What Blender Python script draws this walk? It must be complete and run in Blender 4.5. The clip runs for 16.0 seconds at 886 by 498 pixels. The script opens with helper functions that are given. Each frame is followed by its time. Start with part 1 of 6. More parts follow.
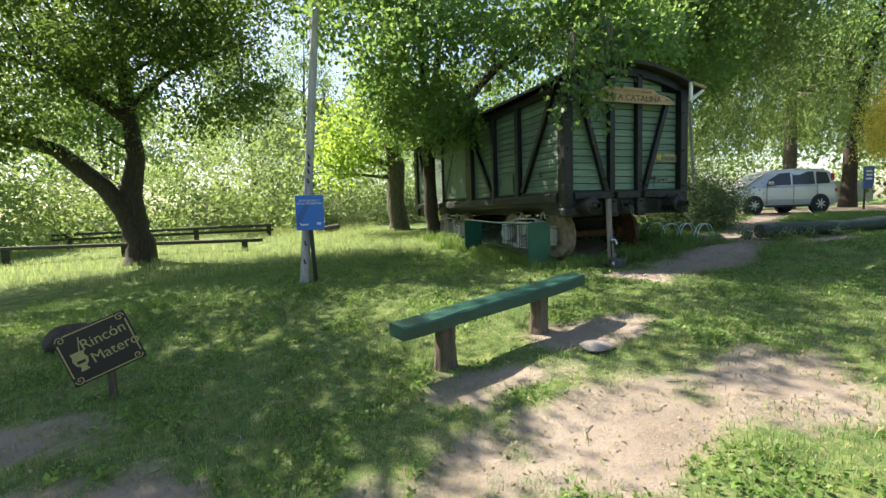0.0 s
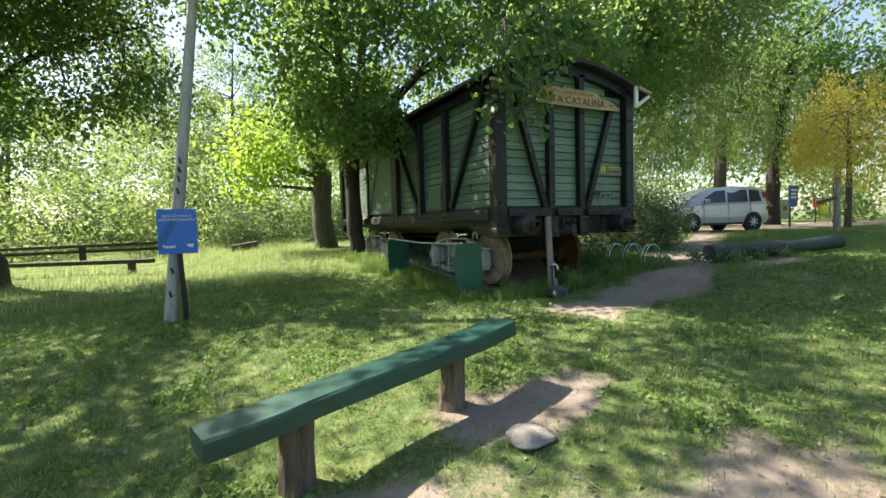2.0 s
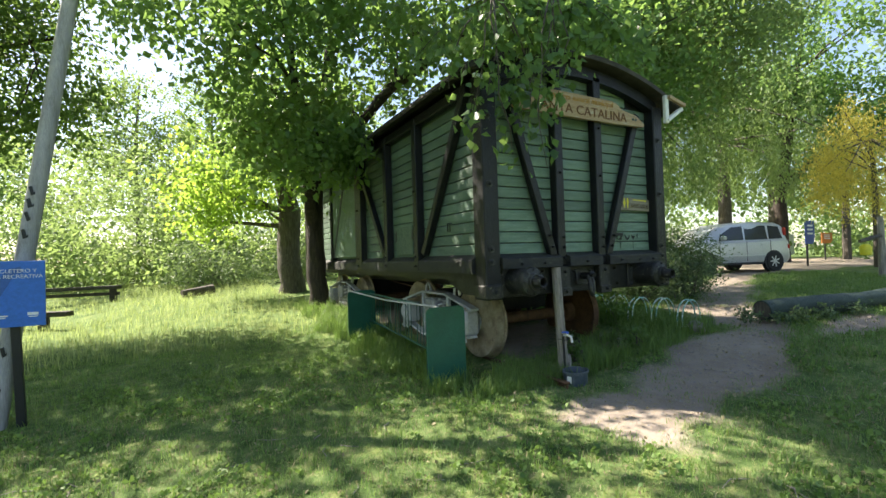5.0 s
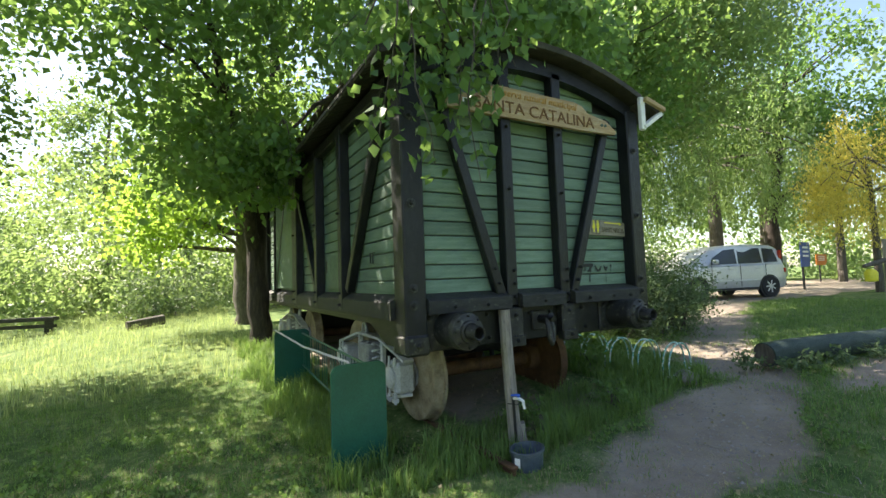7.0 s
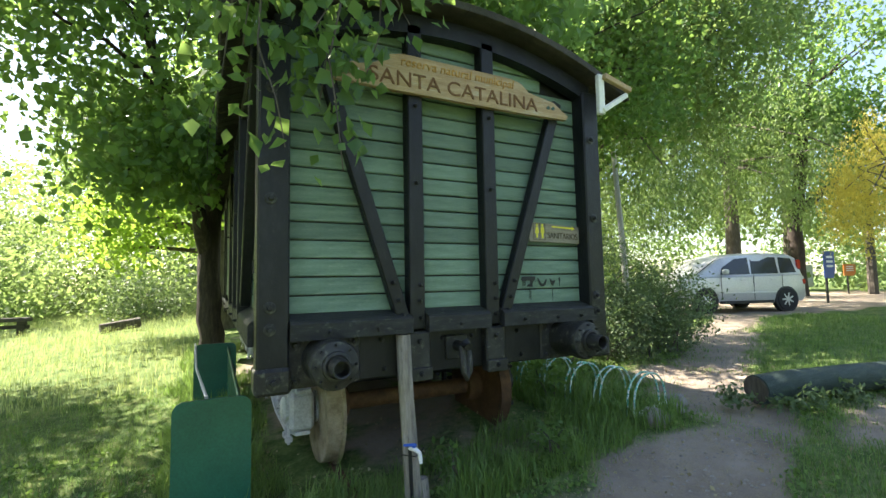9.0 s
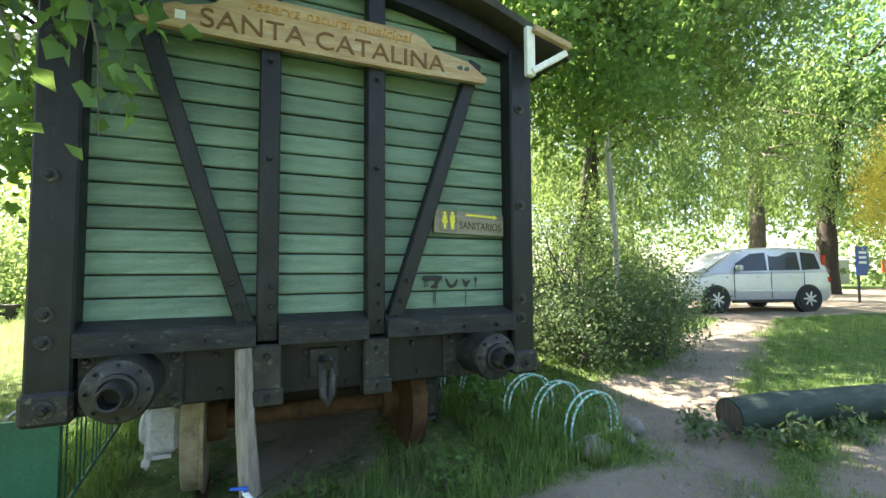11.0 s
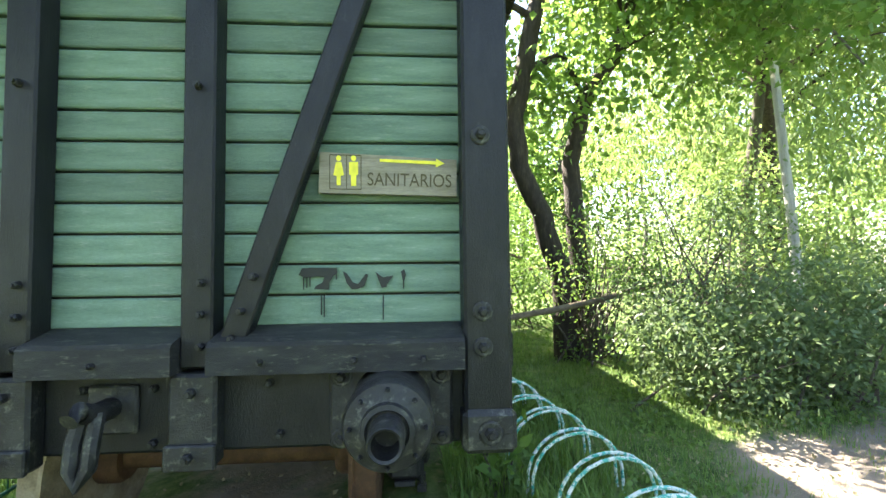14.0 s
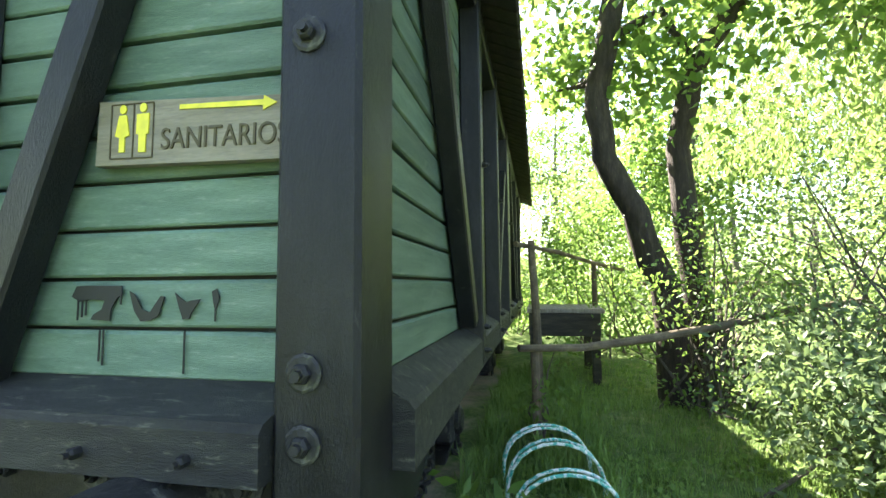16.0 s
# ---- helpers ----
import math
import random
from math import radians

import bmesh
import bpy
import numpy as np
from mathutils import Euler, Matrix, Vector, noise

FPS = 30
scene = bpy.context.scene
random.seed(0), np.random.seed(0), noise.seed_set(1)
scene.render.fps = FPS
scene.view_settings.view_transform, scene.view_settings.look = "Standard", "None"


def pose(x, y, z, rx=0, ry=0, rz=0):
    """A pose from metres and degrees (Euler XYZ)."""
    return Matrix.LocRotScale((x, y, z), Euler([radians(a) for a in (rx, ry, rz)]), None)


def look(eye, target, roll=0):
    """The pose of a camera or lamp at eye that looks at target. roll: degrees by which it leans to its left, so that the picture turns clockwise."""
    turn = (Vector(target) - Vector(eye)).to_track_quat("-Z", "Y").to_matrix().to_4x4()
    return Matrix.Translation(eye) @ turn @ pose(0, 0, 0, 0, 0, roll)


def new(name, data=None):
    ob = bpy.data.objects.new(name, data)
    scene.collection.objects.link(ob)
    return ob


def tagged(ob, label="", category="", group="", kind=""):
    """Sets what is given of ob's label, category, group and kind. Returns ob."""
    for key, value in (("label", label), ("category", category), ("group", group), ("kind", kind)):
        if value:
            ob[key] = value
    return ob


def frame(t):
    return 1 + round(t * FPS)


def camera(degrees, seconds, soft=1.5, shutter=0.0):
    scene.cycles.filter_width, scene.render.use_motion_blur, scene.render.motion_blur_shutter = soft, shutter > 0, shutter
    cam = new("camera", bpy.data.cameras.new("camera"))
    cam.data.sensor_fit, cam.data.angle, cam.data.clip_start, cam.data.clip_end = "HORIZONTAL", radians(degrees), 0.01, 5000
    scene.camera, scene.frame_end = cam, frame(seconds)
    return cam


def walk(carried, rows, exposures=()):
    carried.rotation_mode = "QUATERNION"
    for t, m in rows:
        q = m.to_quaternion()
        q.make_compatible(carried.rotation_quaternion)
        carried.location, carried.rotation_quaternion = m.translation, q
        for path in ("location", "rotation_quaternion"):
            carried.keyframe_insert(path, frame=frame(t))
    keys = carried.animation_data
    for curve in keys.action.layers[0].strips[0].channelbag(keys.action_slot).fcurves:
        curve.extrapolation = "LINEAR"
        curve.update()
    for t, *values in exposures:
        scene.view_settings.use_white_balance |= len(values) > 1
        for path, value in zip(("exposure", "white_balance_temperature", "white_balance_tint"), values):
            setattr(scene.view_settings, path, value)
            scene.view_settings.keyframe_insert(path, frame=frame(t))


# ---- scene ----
cam = camera(88.8, 16.0)
PATH = [
    (0, (-0.184, 1.147, 1.510), (0.520, 3.011, 1.343), -1.9),
    (0.5, (0.083, 1.497, 1.503), (0.852, 3.337, 1.347), -1.6),
    (1, (0.366, 1.756, 1.559), (1.192, 3.572, 1.413), -1.6),
    (1.5, (0.618, 2.033, 1.562), (1.497, 3.825, 1.432), -1.4),
    (2, (0.861, 2.301, 1.567), (1.781, 4.073, 1.455), -1.6),
    (2.5, (1.156, 2.627, 1.577), (2.108, 4.384, 1.507), -1.5),
    (3, (1.328, 2.854, 1.593), (2.284, 4.610, 1.544), -1.5),
    (3.5, (1.458, 3.104, 1.666), (2.402, 4.867, 1.636), -1.2),
    (6, (2.566, 4.393, 1.814), (3.547, 6.134, 1.897), -1.9),
    (6.5, (2.854, 4.519, 1.853), (3.850, 6.250, 1.958), -1.8),
    (7, (3.165, 4.585, 1.927), (4.144, 6.324, 2.055), -2.0),
    (7.5, (3.497, 4.669, 1.933), (4.463, 6.415, 2.075), -2.0),
    (8, (3.809, 4.680, 1.993), (4.752, 6.437, 2.147), -1.8),
    (8.5, (4.094, 4.758, 1.992), (5.017, 6.526, 2.143), -1.4),
    (11, (5.544, 5.035, 2.046), (6.352, 6.862, 2.149), -0.3),
    (11.5, (5.833, 5.084, 2.080), (6.598, 6.930, 2.163), -0.1),
    (12, (6.042, 5.229, 2.066), (6.753, 7.098, 2.123), -0.0),
    (12.5, (6.339, 5.435, 2.081), (6.896, 7.355, 2.139), 0.0),
    (13, (6.747, 5.584, 2.043), (7.054, 7.559, 2.098), -0.2),
    (13.5, (6.910, 5.817, 2.039), (7.154, 7.801, 2.098), -0.7),
    (14, (7.099, 6.075, 2.010), (7.238, 8.068, 2.103), -0.6),
    (14.5, (7.290, 6.286, 1.966), (7.274, 8.281, 2.105), -0.6),
    (15, (7.490, 6.484, 2.003), (7.359, 8.476, 2.127), -0.8),
    (15.5, (7.647, 6.694, 1.962), (7.377, 8.671, 2.105), -0.9),
    (16, (7.804, 6.968, 2.018), (7.400, 8.921, 2.177), -0.5),
]
EXPOSURES = [(0.0, 1.5, 7000, 14), (3.5, 1.65, 7000, 14), (7.0, 1.95, 7000, 14), (11.0, 2.65, 7000, 14), (13.0, 3.15, 7000, 14), (16.0, 3.3, 7000, 14)]
walk(cam, [(t, look(eye, target, roll)) for t, eye, target, roll in PATH], EXPOSURES)

# ---- world, sun ----
SUN_TO = Vector((-0.50, 0.64, 0.90)).normalized()      # the way to the sun
world = bpy.data.worlds.new("sky")
scene.world = world
world.use_nodes = True
wn = world.node_tree.nodes
sky = wn.new("ShaderNodeTexSky")
sky.sky_type = "NISHITA"
sky.sun_disc = False
sky.sun_elevation = math.asin(SUN_TO.z)
sky.sun_rotation = math.atan2(SUN_TO.x, SUN_TO.y)
sky.air_density, sky.dust_density, sky.ozone_density = 1.0, 1.0, 1.0
wn["Background"].inputs["Strength"].default_value = 0.095
world.node_tree.links.new(sky.outputs[0], wn["Background"].inputs["Color"])
sun_data = bpy.data.lights.new("sun", "SUN")
sun_data.energy, sun_data.angle, sun_data.color = 5.0, radians(0.53), (1.0, 0.95, 0.86)
sun = new("sun", sun_data)
sun.matrix_world = look(SUN_TO * 60, (0, 0, 0))

# ---- helpers of this scene ----


def clamp01(t):
    return min(max(t, 0.0), 1.0)


def ease(t):
    t = clamp01(t)
    return t * t * (3 - 2 * t)


def height(x, y):
    """The lie of the land: a lawn that rises towards the wagon and the road."""
    u = 0.84 * x + 0.54 * y
    return 0.42 * ease((u - 2) / 6) + 0.30 * ease((u - 8.6) / 2.6) + 0.30 * ease((u - 11) / 9)


def seg_dist(x, y, ax, ay, bx, by):
    dx, dy = bx - ax, by - ay
    k = clamp01(((x - ax) * dx + (y - ay) * dy) / (dx * dx + dy * dy))
    return math.hypot(x - ax - k * dx, y - ay - k * dy)


TRAIL = [(5.2, 6.75), (6.9, 6.9), (8.3, 7.1), (9.3, 8.1), (10.7, 8.9), (13.0, 10.2), (16.0, 11.6)]
WORN = [(1.5, 4.4, 1.1, 0.45), (2.95, 5.0, 1.0, 0.5), (2.1, 3.6, 1.4, 0.8), (0.7, 3.6, 0.8, 0.7), (-1.3, 3.6, 1.2, 0.8), (-2.2, 5.0, 0.9, 0.5),
        (6.2, 7.1, 0.9, 0.5), (9.7, 6.6, 1.6, 0.5), (8.6, 7.3, 0.5, 0.4), (3.4, 3.4, 1.0, 0.7), (9.6, 8.9, 0.8, 0.5), (0.6, 2.4, 1.2, 0.6), (6.1, 12.0, 1.5, 4.3)]


def bare(x, y):
    """How bare the ground is, 0 (thick grass) to 1 (trodden earth)."""
    n = noise.noise((x * 0.9, y * 0.9, 3.1)) * 0.5 + noise.noise((x * 2.7, y * 2.7, 8.2)) * 0.32 + noise.noise((x * 7, y * 7, 1.2)) * 0.2
    d = min(seg_dist(x, y, *TRAIL[i], *TRAIL[i + 1]) for i in range(len(TRAIL) - 1))
    b = 1.15 * math.exp(-(d / 0.62) ** 2)
    for cx, cy, rx, ry in WORN:
        b = max(b, 1.0 * math.exp(-((x - cx) / rx) ** 2 - ((y - cy) / ry) ** 2))
    road = ease((x - 14.2) / 1.5) * ease((y - 10.6) / 0.9) * ease((19.5 - y) / 2)
    b = max(b, road * 1.6)
    return clamp01(b * 1.1 + n * 1.1 - 0.26)


class Geo:
    """Collects faces; pieces are added with a pose."""

    def __init__(self):
        self.v, self.f = [], []

    def add(self, verts, faces, m=None):
        o = len(self.v)
        self.v += [tuple(m @ Vector(p)) if m is not None else tuple(p) for p in verts]
        self.f += [tuple(i + o for i in q) for q in faces]
        return self

    def box(self, x0, x1, y0, y1, z0, z1, c=0.006, m=None):
        """A box with chamfered edges."""
        c = min(c, (x1 - x0) * 0.45, (y1 - y0) * 0.45, (z1 - z0) * 0.45)
        v, idx = [], {}
        for sx in (0, 1):
            for sy in (0, 1):
                for sz in (0, 1):
                    for a in range(3):
                        p = [(x1 if sx else x0), (y1 if sy else y0), (z1 if sz else z0)]
                        s = (sx, sy, sz)
                        for b in range(3):
                            if b != a:
                                p[b] += -c if s[b] else c
                        idx[(sx, sy, sz, a)] = len(v)
                        v.append(p)
        f = []
        for a in range(3):
            b, d = [i for i in range(3) if i != a]
            for s in (0, 1):
                q = []
                for sb, sd in ((0, 0), (1, 0), (1, 1), (0, 1)):
                    k = [0, 0, 0]
                    k[a], k[b], k[d] = s, sb, sd
                    q.append(idx[(*k, a)])
                f.append(q)
        for a in range(3):
            b, d = [i for i in range(3) if i != a]
            for sb in (0, 1):
                for sd in (0, 1):
                    k0, k1 = [0, 0, 0], [0, 0, 0]
                    k0[b] = k1[b] = sb
                    k0[d] = k1[d] = sd
                    k0[a], k1[a] = 0, 1
                    f.append([idx[(*k0, b)], idx[(*k1, b)], idx[(*k1, d)], idx[(*k0, d)]])
        for sx in (0, 1):
            for sy in (0, 1):
                for sz in (0, 1):
                    f.append([idx[(sx, sy, sz, a)] for a in range(3)])
        return self.add(v, f, m)

    def beam(self, a, b, w, d, c=0.006, up=(0, 0, 1)):
        """A chamfered bar from a to b, w wide (across) and d deep."""
        a, b = Vector(a), Vector(b)
        z = (b - a).normalized()
        x = Vector(up).cross(z)
        if x.length < 1e-3:
            x = Vector((1, 0, 0))
        x.normalize()
        y = z.cross(x)
        m = Matrix((x, y, z)).transposed().to_4x4()
        m.translation = a
        return self.box(-w / 2, w / 2, -d / 2, d / 2, 0, (b - a).length, c, m)

    def tube(self, pts, radii, n=8, caps=True, wob=0.0, seed=0):
        """A round bar along points."""
        rnd = random.Random(seed)
        pts = [Vector(p) for p in pts]
        rings = []
        ref = Vector((0.31, 0.87, 0.11))
        for i, p in enumerate(pts):
            t = (pts[min(i + 1, len(pts) - 1)] - pts[max(i - 1, 0)]).normalized()
            x = t.cross(ref)
            if x.length < 0.05:
                x = t.cross(Vector((1, 0, 0)))
            x.normalize()
            y = t.cross(x)
            r = radii[i] if hasattr(radii, "__len__") else radii
            rings.append([p + (x * math.cos(k * math.tau / n) + y * math.sin(k * math.tau / n)) * r * (1 + wob * (rnd.random() - 0.5)) for k in range(n)])
        v = [q for ring in rings for q in ring]
        f = [[i * n + k, i * n + (k + 1) % n, (i + 1) * n + (k + 1) % n, (i + 1) * n + k] for i in range(len(pts) - 1) for k in range(n)]
        if caps:
            f += [list(range(n))[::-1], [(len(pts) - 1) * n + k for k in range(n)]]
        return self.add(v, f)

    def lathe(self, profile, n=24, m=None):
        """Turns (radius, z) pairs about z; open at the ends where the radius is not 0."""
        v, f = [], []
        for r, z in profile:
            v += [(r * math.cos(k * math.tau / n), r * math.sin(k * math.tau / n), z) for k in range(n)]
        for i in range(len(profile) - 1):
            f += [[i * n + k, i * n + (k + 1) % n, (i + 1) * n + (k + 1) % n, (i + 1) * n + k] for k in range(n)]
        f += [list(range(n))[::-1], [(len(profile) - 1) * n + k for k in range(n)]]
        return self.add(v, f, m)

    def prism(self, outline, y0, y1, m=None):
        """An outline of (x, z) pairs, from y0 to y1."""
        n = len(outline)
        v = [(x, y0, z) for x, z in outline] + [(x, y1, z) for x, z in outline]
        f = [list(range(n)), [n + k for k in range(n)][::-1]] + [[k, n + k, n + (k + 1) % n, (k + 1) % n] for k in range(n)]
        return self.add(v, f, m)

    def mesh(self, name, mat, smooth=False):
        me = bpy.data.meshes.new(name)
        me.from_pydata(self.v, [], self.f)
        bm = bmesh.new()
        bm.from_mesh(me)
        bmesh.ops.recalc_face_normals(bm, faces=bm.faces)
        bm.to_mesh(me)
        bm.free()
        if smooth:
            me.shade_smooth()
            me.set_sharp_from_angle(angle=radians(40))
        me.materials.append(mat)
        return me


def part(name, geo, mat, parent=None, label="", smooth=False):
    ob = new(name, geo.mesh(name, mat, smooth) if isinstance(geo, Geo) else geo)
    if parent is not None:
        ob.parent = parent
        ob.matrix_parent_inverse = parent.matrix_basis.inverted() if parent.parent is None else Matrix()
    if label:
        ob["label"] = label
    return ob


def thing(name, at, label, category, group="", kind=""):
    ob = new(name)
    ob.empty_display_size = 0.1
    ob.matrix_basis = Matrix.Translation(at)
    return tagged(ob, label, category, group, kind)


# ---- materials ----


def material(name):
    m = bpy.data.materials.new(name)
    m.use_nodes = True
    return m, m.node_tree.nodes, m.node_tree.links, m.node_tree.nodes["Principled BSDF"]


def ramp(nodes, stops):
    r = nodes.new("ShaderNodeValToRGB")
    e = r.color_ramp.elements
    while len(e) < len(stops):
        e.new(0.5)
    for k, (pos, col) in zip(e, stops):
        k.position, k.color = pos, (*col, 1)
    return r


def tex(nodes, links, scale, detail=6, rough=0.6, stretch=(1, 1, 1), kind="Object"):
    co = nodes.new("ShaderNodeTexCoord")
    mp = nodes.new("ShaderNodeMapping")
    mp.inputs["Scale"].default_value = stretch
    n = nodes.new("ShaderNodeTexNoise")
    n.inputs["Scale"].default_value, n.inputs["Detail"].default_value, n.inputs["Roughness"].default_value = scale, detail, rough
    links.new(co.outputs[kind], mp.inputs[0])
    links.new(mp.outputs[0], n.inputs["Vector"])
    return n


def mixed(nodes, links, a, b, fac, mode="MIX"):
    mx = nodes.new("ShaderNodeMix")
    mx.data_type, mx.blend_type = "RGBA", mode
    for sock, val in ((mx.inputs["Factor"], fac), (mx.inputs["A"], a), (mx.inputs["B"], b)):
        if hasattr(val, "links"):
            links.new(val, sock)
        elif isinstance(val, tuple):
            sock.default_value = (*val, 1)
        else:
            sock.default_value = val
    return mx.outputs["Result"]


def surface(name, dark, mid, light, scale=6.0, rough=0.7, stretch=(1, 1, 1), wear=None, wear_at=(0.62, 0.72), bump=0.3, metal=0.0, fine=60.0, vary=0.0, spec=0.5):
    """A worn surface: three shades in noise at one scale, grain at another, and patches of wear."""
    m, n, l, p = material(name)
    big = tex(n, l, scale, 8, 0.65, stretch)
    r = ramp(n, [(0.3, dark), (0.5, mid), (0.72, light)])
    l.new(big.outputs["Fac"], r.inputs[0])
    col = r.outputs[0]
    small = tex(n, l, fine, 5, 0.7, stretch)
    g = ramp(n, [(0.3, (0.72, 0.72, 0.72)), (0.7, (1.15, 1.15, 1.15))])
    l.new(small.outputs["Fac"], g.inputs[0])
    col = mixed(n, l, col, g.outputs[0], 1.0, "MULTIPLY")
    if wear:
        w = tex(n, l, scale * 2.3, 10, 0.75, stretch)
        wr = ramp(n, [(wear_at[0], (0, 0, 0)), (wear_at[1], (1, 1, 1))])
        l.new(w.outputs["Fac"], wr.inputs[0])
        col = mixed(n, l, col, wear, wr.outputs[0])
    if vary:
        info = n.new("ShaderNodeObjectInfo")
        vr = ramp(n, [(0.0, (1 - vary,) * 3), (1.0, (1 + vary,) * 3)])
        l.new(info.outputs["Random"], vr.inputs[0])
        col = mixed(n, l, col, vr.outputs[0], 1.0, "MULTIPLY")
    l.new(col, p.inputs["Base Color"])
    p.inputs["Metallic"].default_value = metal
    p.inputs["Specular IOR Level"].default_value = spec
    rr = n.new("ShaderNodeMapRange")
    rr.inputs["To Min"].default_value, rr.inputs["To Max"].default_value = max(rough - 0.18, 0.05), min(rough + 0.15, 1)
    l.new(small.outputs["Fac"], rr.inputs["Value"])
    l.new(rr.outputs[0], p.inputs["Roughness"])
    b = n.new("ShaderNodeBump")
    b.inputs["Strength"].default_value, b.inputs["Distance"].default_value = bump, 0.01
    l.new(small.outputs["Fac"], b.inputs["Height"])
    l.new(b.outputs[0], p.inputs["Normal"])
    return m


def leaf_material(name, dark, light, through_col, translucent=0.45, rough=0.5):
    """Leaves that shine through; each leaf has a shade of its own."""
    m, n, l, p = material(name)
    geo = n.new("ShaderNodeNewGeometry")
    r = ramp(n, [(0.0, dark), (1.0, light)])
    l.new(geo.outputs["Random Per Island"], r.inputs[0])
    l.new(r.outputs[0], p.inputs["Base Color"])
    p.inputs["Roughness"].default_value = rough
    p.inputs["Specular IOR Level"].default_value = 0.35
    tr = n.new("ShaderNodeBsdfTranslucent")
    tc = mixed(n, l, through_col, r.outputs[0], 0.25)
    l.new(tc, tr.inputs["Color"])
    mx = n.new("ShaderNodeMixShader")
    mx.inputs[0].default_value = translucent
    l.new(p.outputs[0], mx.inputs[1])
    l.new(tr.outputs[0], mx.inputs[2])
    l.new(mx.outputs[0], n["Material Output"].inputs["Surface"])
    return m


def plain(name, col, rough=0.5, metal=0.0):
    m, n, l, p = material(name)
    t = tex(n, l, 30, 4, 0.6)
    r = ramp(n, [(0.3, tuple(c * 0.86 for c in col)), (0.7, tuple(min(c * 1.1, 1) for c in col))])
    l.new(t.outputs["Fac"], r.inputs[0])
    l.new(r.outputs[0], p.inputs["Base Color"])
    p.inputs["Roughness"].default_value, p.inputs["Metallic"].default_value = rough, metal
    return m


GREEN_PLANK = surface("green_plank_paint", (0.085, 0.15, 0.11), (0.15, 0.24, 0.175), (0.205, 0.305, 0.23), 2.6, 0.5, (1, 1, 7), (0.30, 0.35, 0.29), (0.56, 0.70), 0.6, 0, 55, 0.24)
# the end wall's green again, with the sides' shade put into the colour
GREEN_SIDE_SHADED = surface("green_side_paint_shaded", (0.055, 0.10, 0.07), (0.10, 0.16, 0.115), (0.14, 0.205, 0.15), 2.6, 0.6, (1, 7, 7), (0.24, 0.29, 0.23), (0.58, 0.72), 0.6, 0, 55, 0.24)
BLACK_PAINT = surface("black_paint", (0.005, 0.0055, 0.007), (0.010, 0.0105, 0.0125), (0.020, 0.021, 0.024), 6, 0.42, (2, 2, 0.7), (0.085, 0.083, 0.075), (0.62, 0.74), 0.5, 0, 80, 0.0, 0.35)
SILL_PAINT = surface("weathered_black_sill", (0.008, 0.008, 0.009), (0.019, 0.020, 0.019), (0.042, 0.045, 0.036), 5, 0.65, (1, 4, 4), (0.15, 0.155, 0.11), (0.56, 0.68), 0.7, 0, 70)
IRON = surface("black_iron", (0.010, 0.010, 0.011), (0.022, 0.0225, 0.022), (0.045, 0.046, 0.043), 10, 0.5, (1, 1, 1), (0.15, 0.155, 0.12), (0.55, 0.68), 0.5, 0.15, 90)
RUST = surface("rusty_steel", (0.05, 0.026, 0.015), (0.11, 0.055, 0.028), (0.18, 0.10, 0.05), 8, 0.75, (1, 1, 1), (0.06, 0.04, 0.03), (0.6, 0.7), 0.6, 0.2, 70)
WHEEL_TYRE = surface("dusty_wheel_tyre", (0.16, 0.12, 0.08), (0.32, 0.26, 0.18), (0.44, 0.38, 0.29), 7, 0.7, (1, 1, 1), (0.09, 0.05, 0.03), (0.58, 0.7), 0.5, 0.1, 70)
WHITE_FRAME = surface("white_bogie_paint", (0.42, 0.43, 0.44), (0.58, 0.59, 0.6), (0.7, 0.7, 0.7), 6, 0.6, (1, 1, 1), (0.2, 0.17, 0.13), (0.6, 0.72), 0.5, 0, 60)
GREY_WHEEL = surface("grey_wheel_disc", (0.22, 0.22, 0.23), (0.34, 0.34, 0.36), (0.45, 0.45, 0.46), 6, 0.6, (1, 1, 1), (0.12, 0.09, 0.07), (0.58, 0.7), 0.5, 0, 60)
ROOF = surface("roof_felt", (0.025, 0.022, 0.02), (0.05, 0.045, 0.04), (0.09, 0.08, 0.07), 3, 0.9, (1, 1, 1), (0.12, 0.11, 0.09), (0.6, 0.75), 0.6, 0, 40)
PALE_BOARD = surface("pale_weathered_board", (0.16, 0.16, 0.14), (0.25, 0.25, 0.22), (0.33, 0.33, 0.3), 4, 0.8, (1, 1, 4), (0.1, 0.1, 0.08), (0.6, 0.7), 0.5, 0, 50)
GREY_WOOD = surface("weathered_grey_wood", (0.16, 0.14, 0.12), (0.30, 0.27, 0.235), (0.44, 0.40, 0.35), 5, 0.85, (4, 4, 0.5), (0.07, 0.06, 0.05), (0.6, 0.68), 0.9, 0, 30)
BROWN_WOOD = surface("rough_brown_wood", (0.07, 0.052, 0.04), (0.15, 0.115, 0.085), (0.25, 0.20, 0.155), 5, 0.85, (4, 4, 0.5), (0.05, 0.035, 0.03), (0.6, 0.68), 0.9, 0, 30)
RAIL_WOOD = surface("rail_wood", (0.07, 0.055, 0.035), (0.13, 0.10, 0.065), (0.22, 0.17, 0.11), 6, 0.85, (1, 1, 1), (0.06, 0.07, 0.03), (0.58, 0.7), 0.8, 0, 40)
DARK_WOOD = surface("dark_rail_wood", (0.02, 0.019, 0.015), (0.04, 0.037, 0.028), (0.075, 0.066, 0.05), 5, 0.8, (0.6, 4, 4), (0.12, 0.1, 0.07), (0.64, 0.75), 0.6, 0, 40)
BENCH_GREEN = surface("dark_green_bench_paint", (0.012, 0.055, 0.042), (0.018, 0.075, 0.056), (0.03, 0.10, 0.075), 3, 0.38, (0.6, 3, 3), (0.05, 0.13, 0.10), (0.66, 0.8), 0.35, 0, 60)
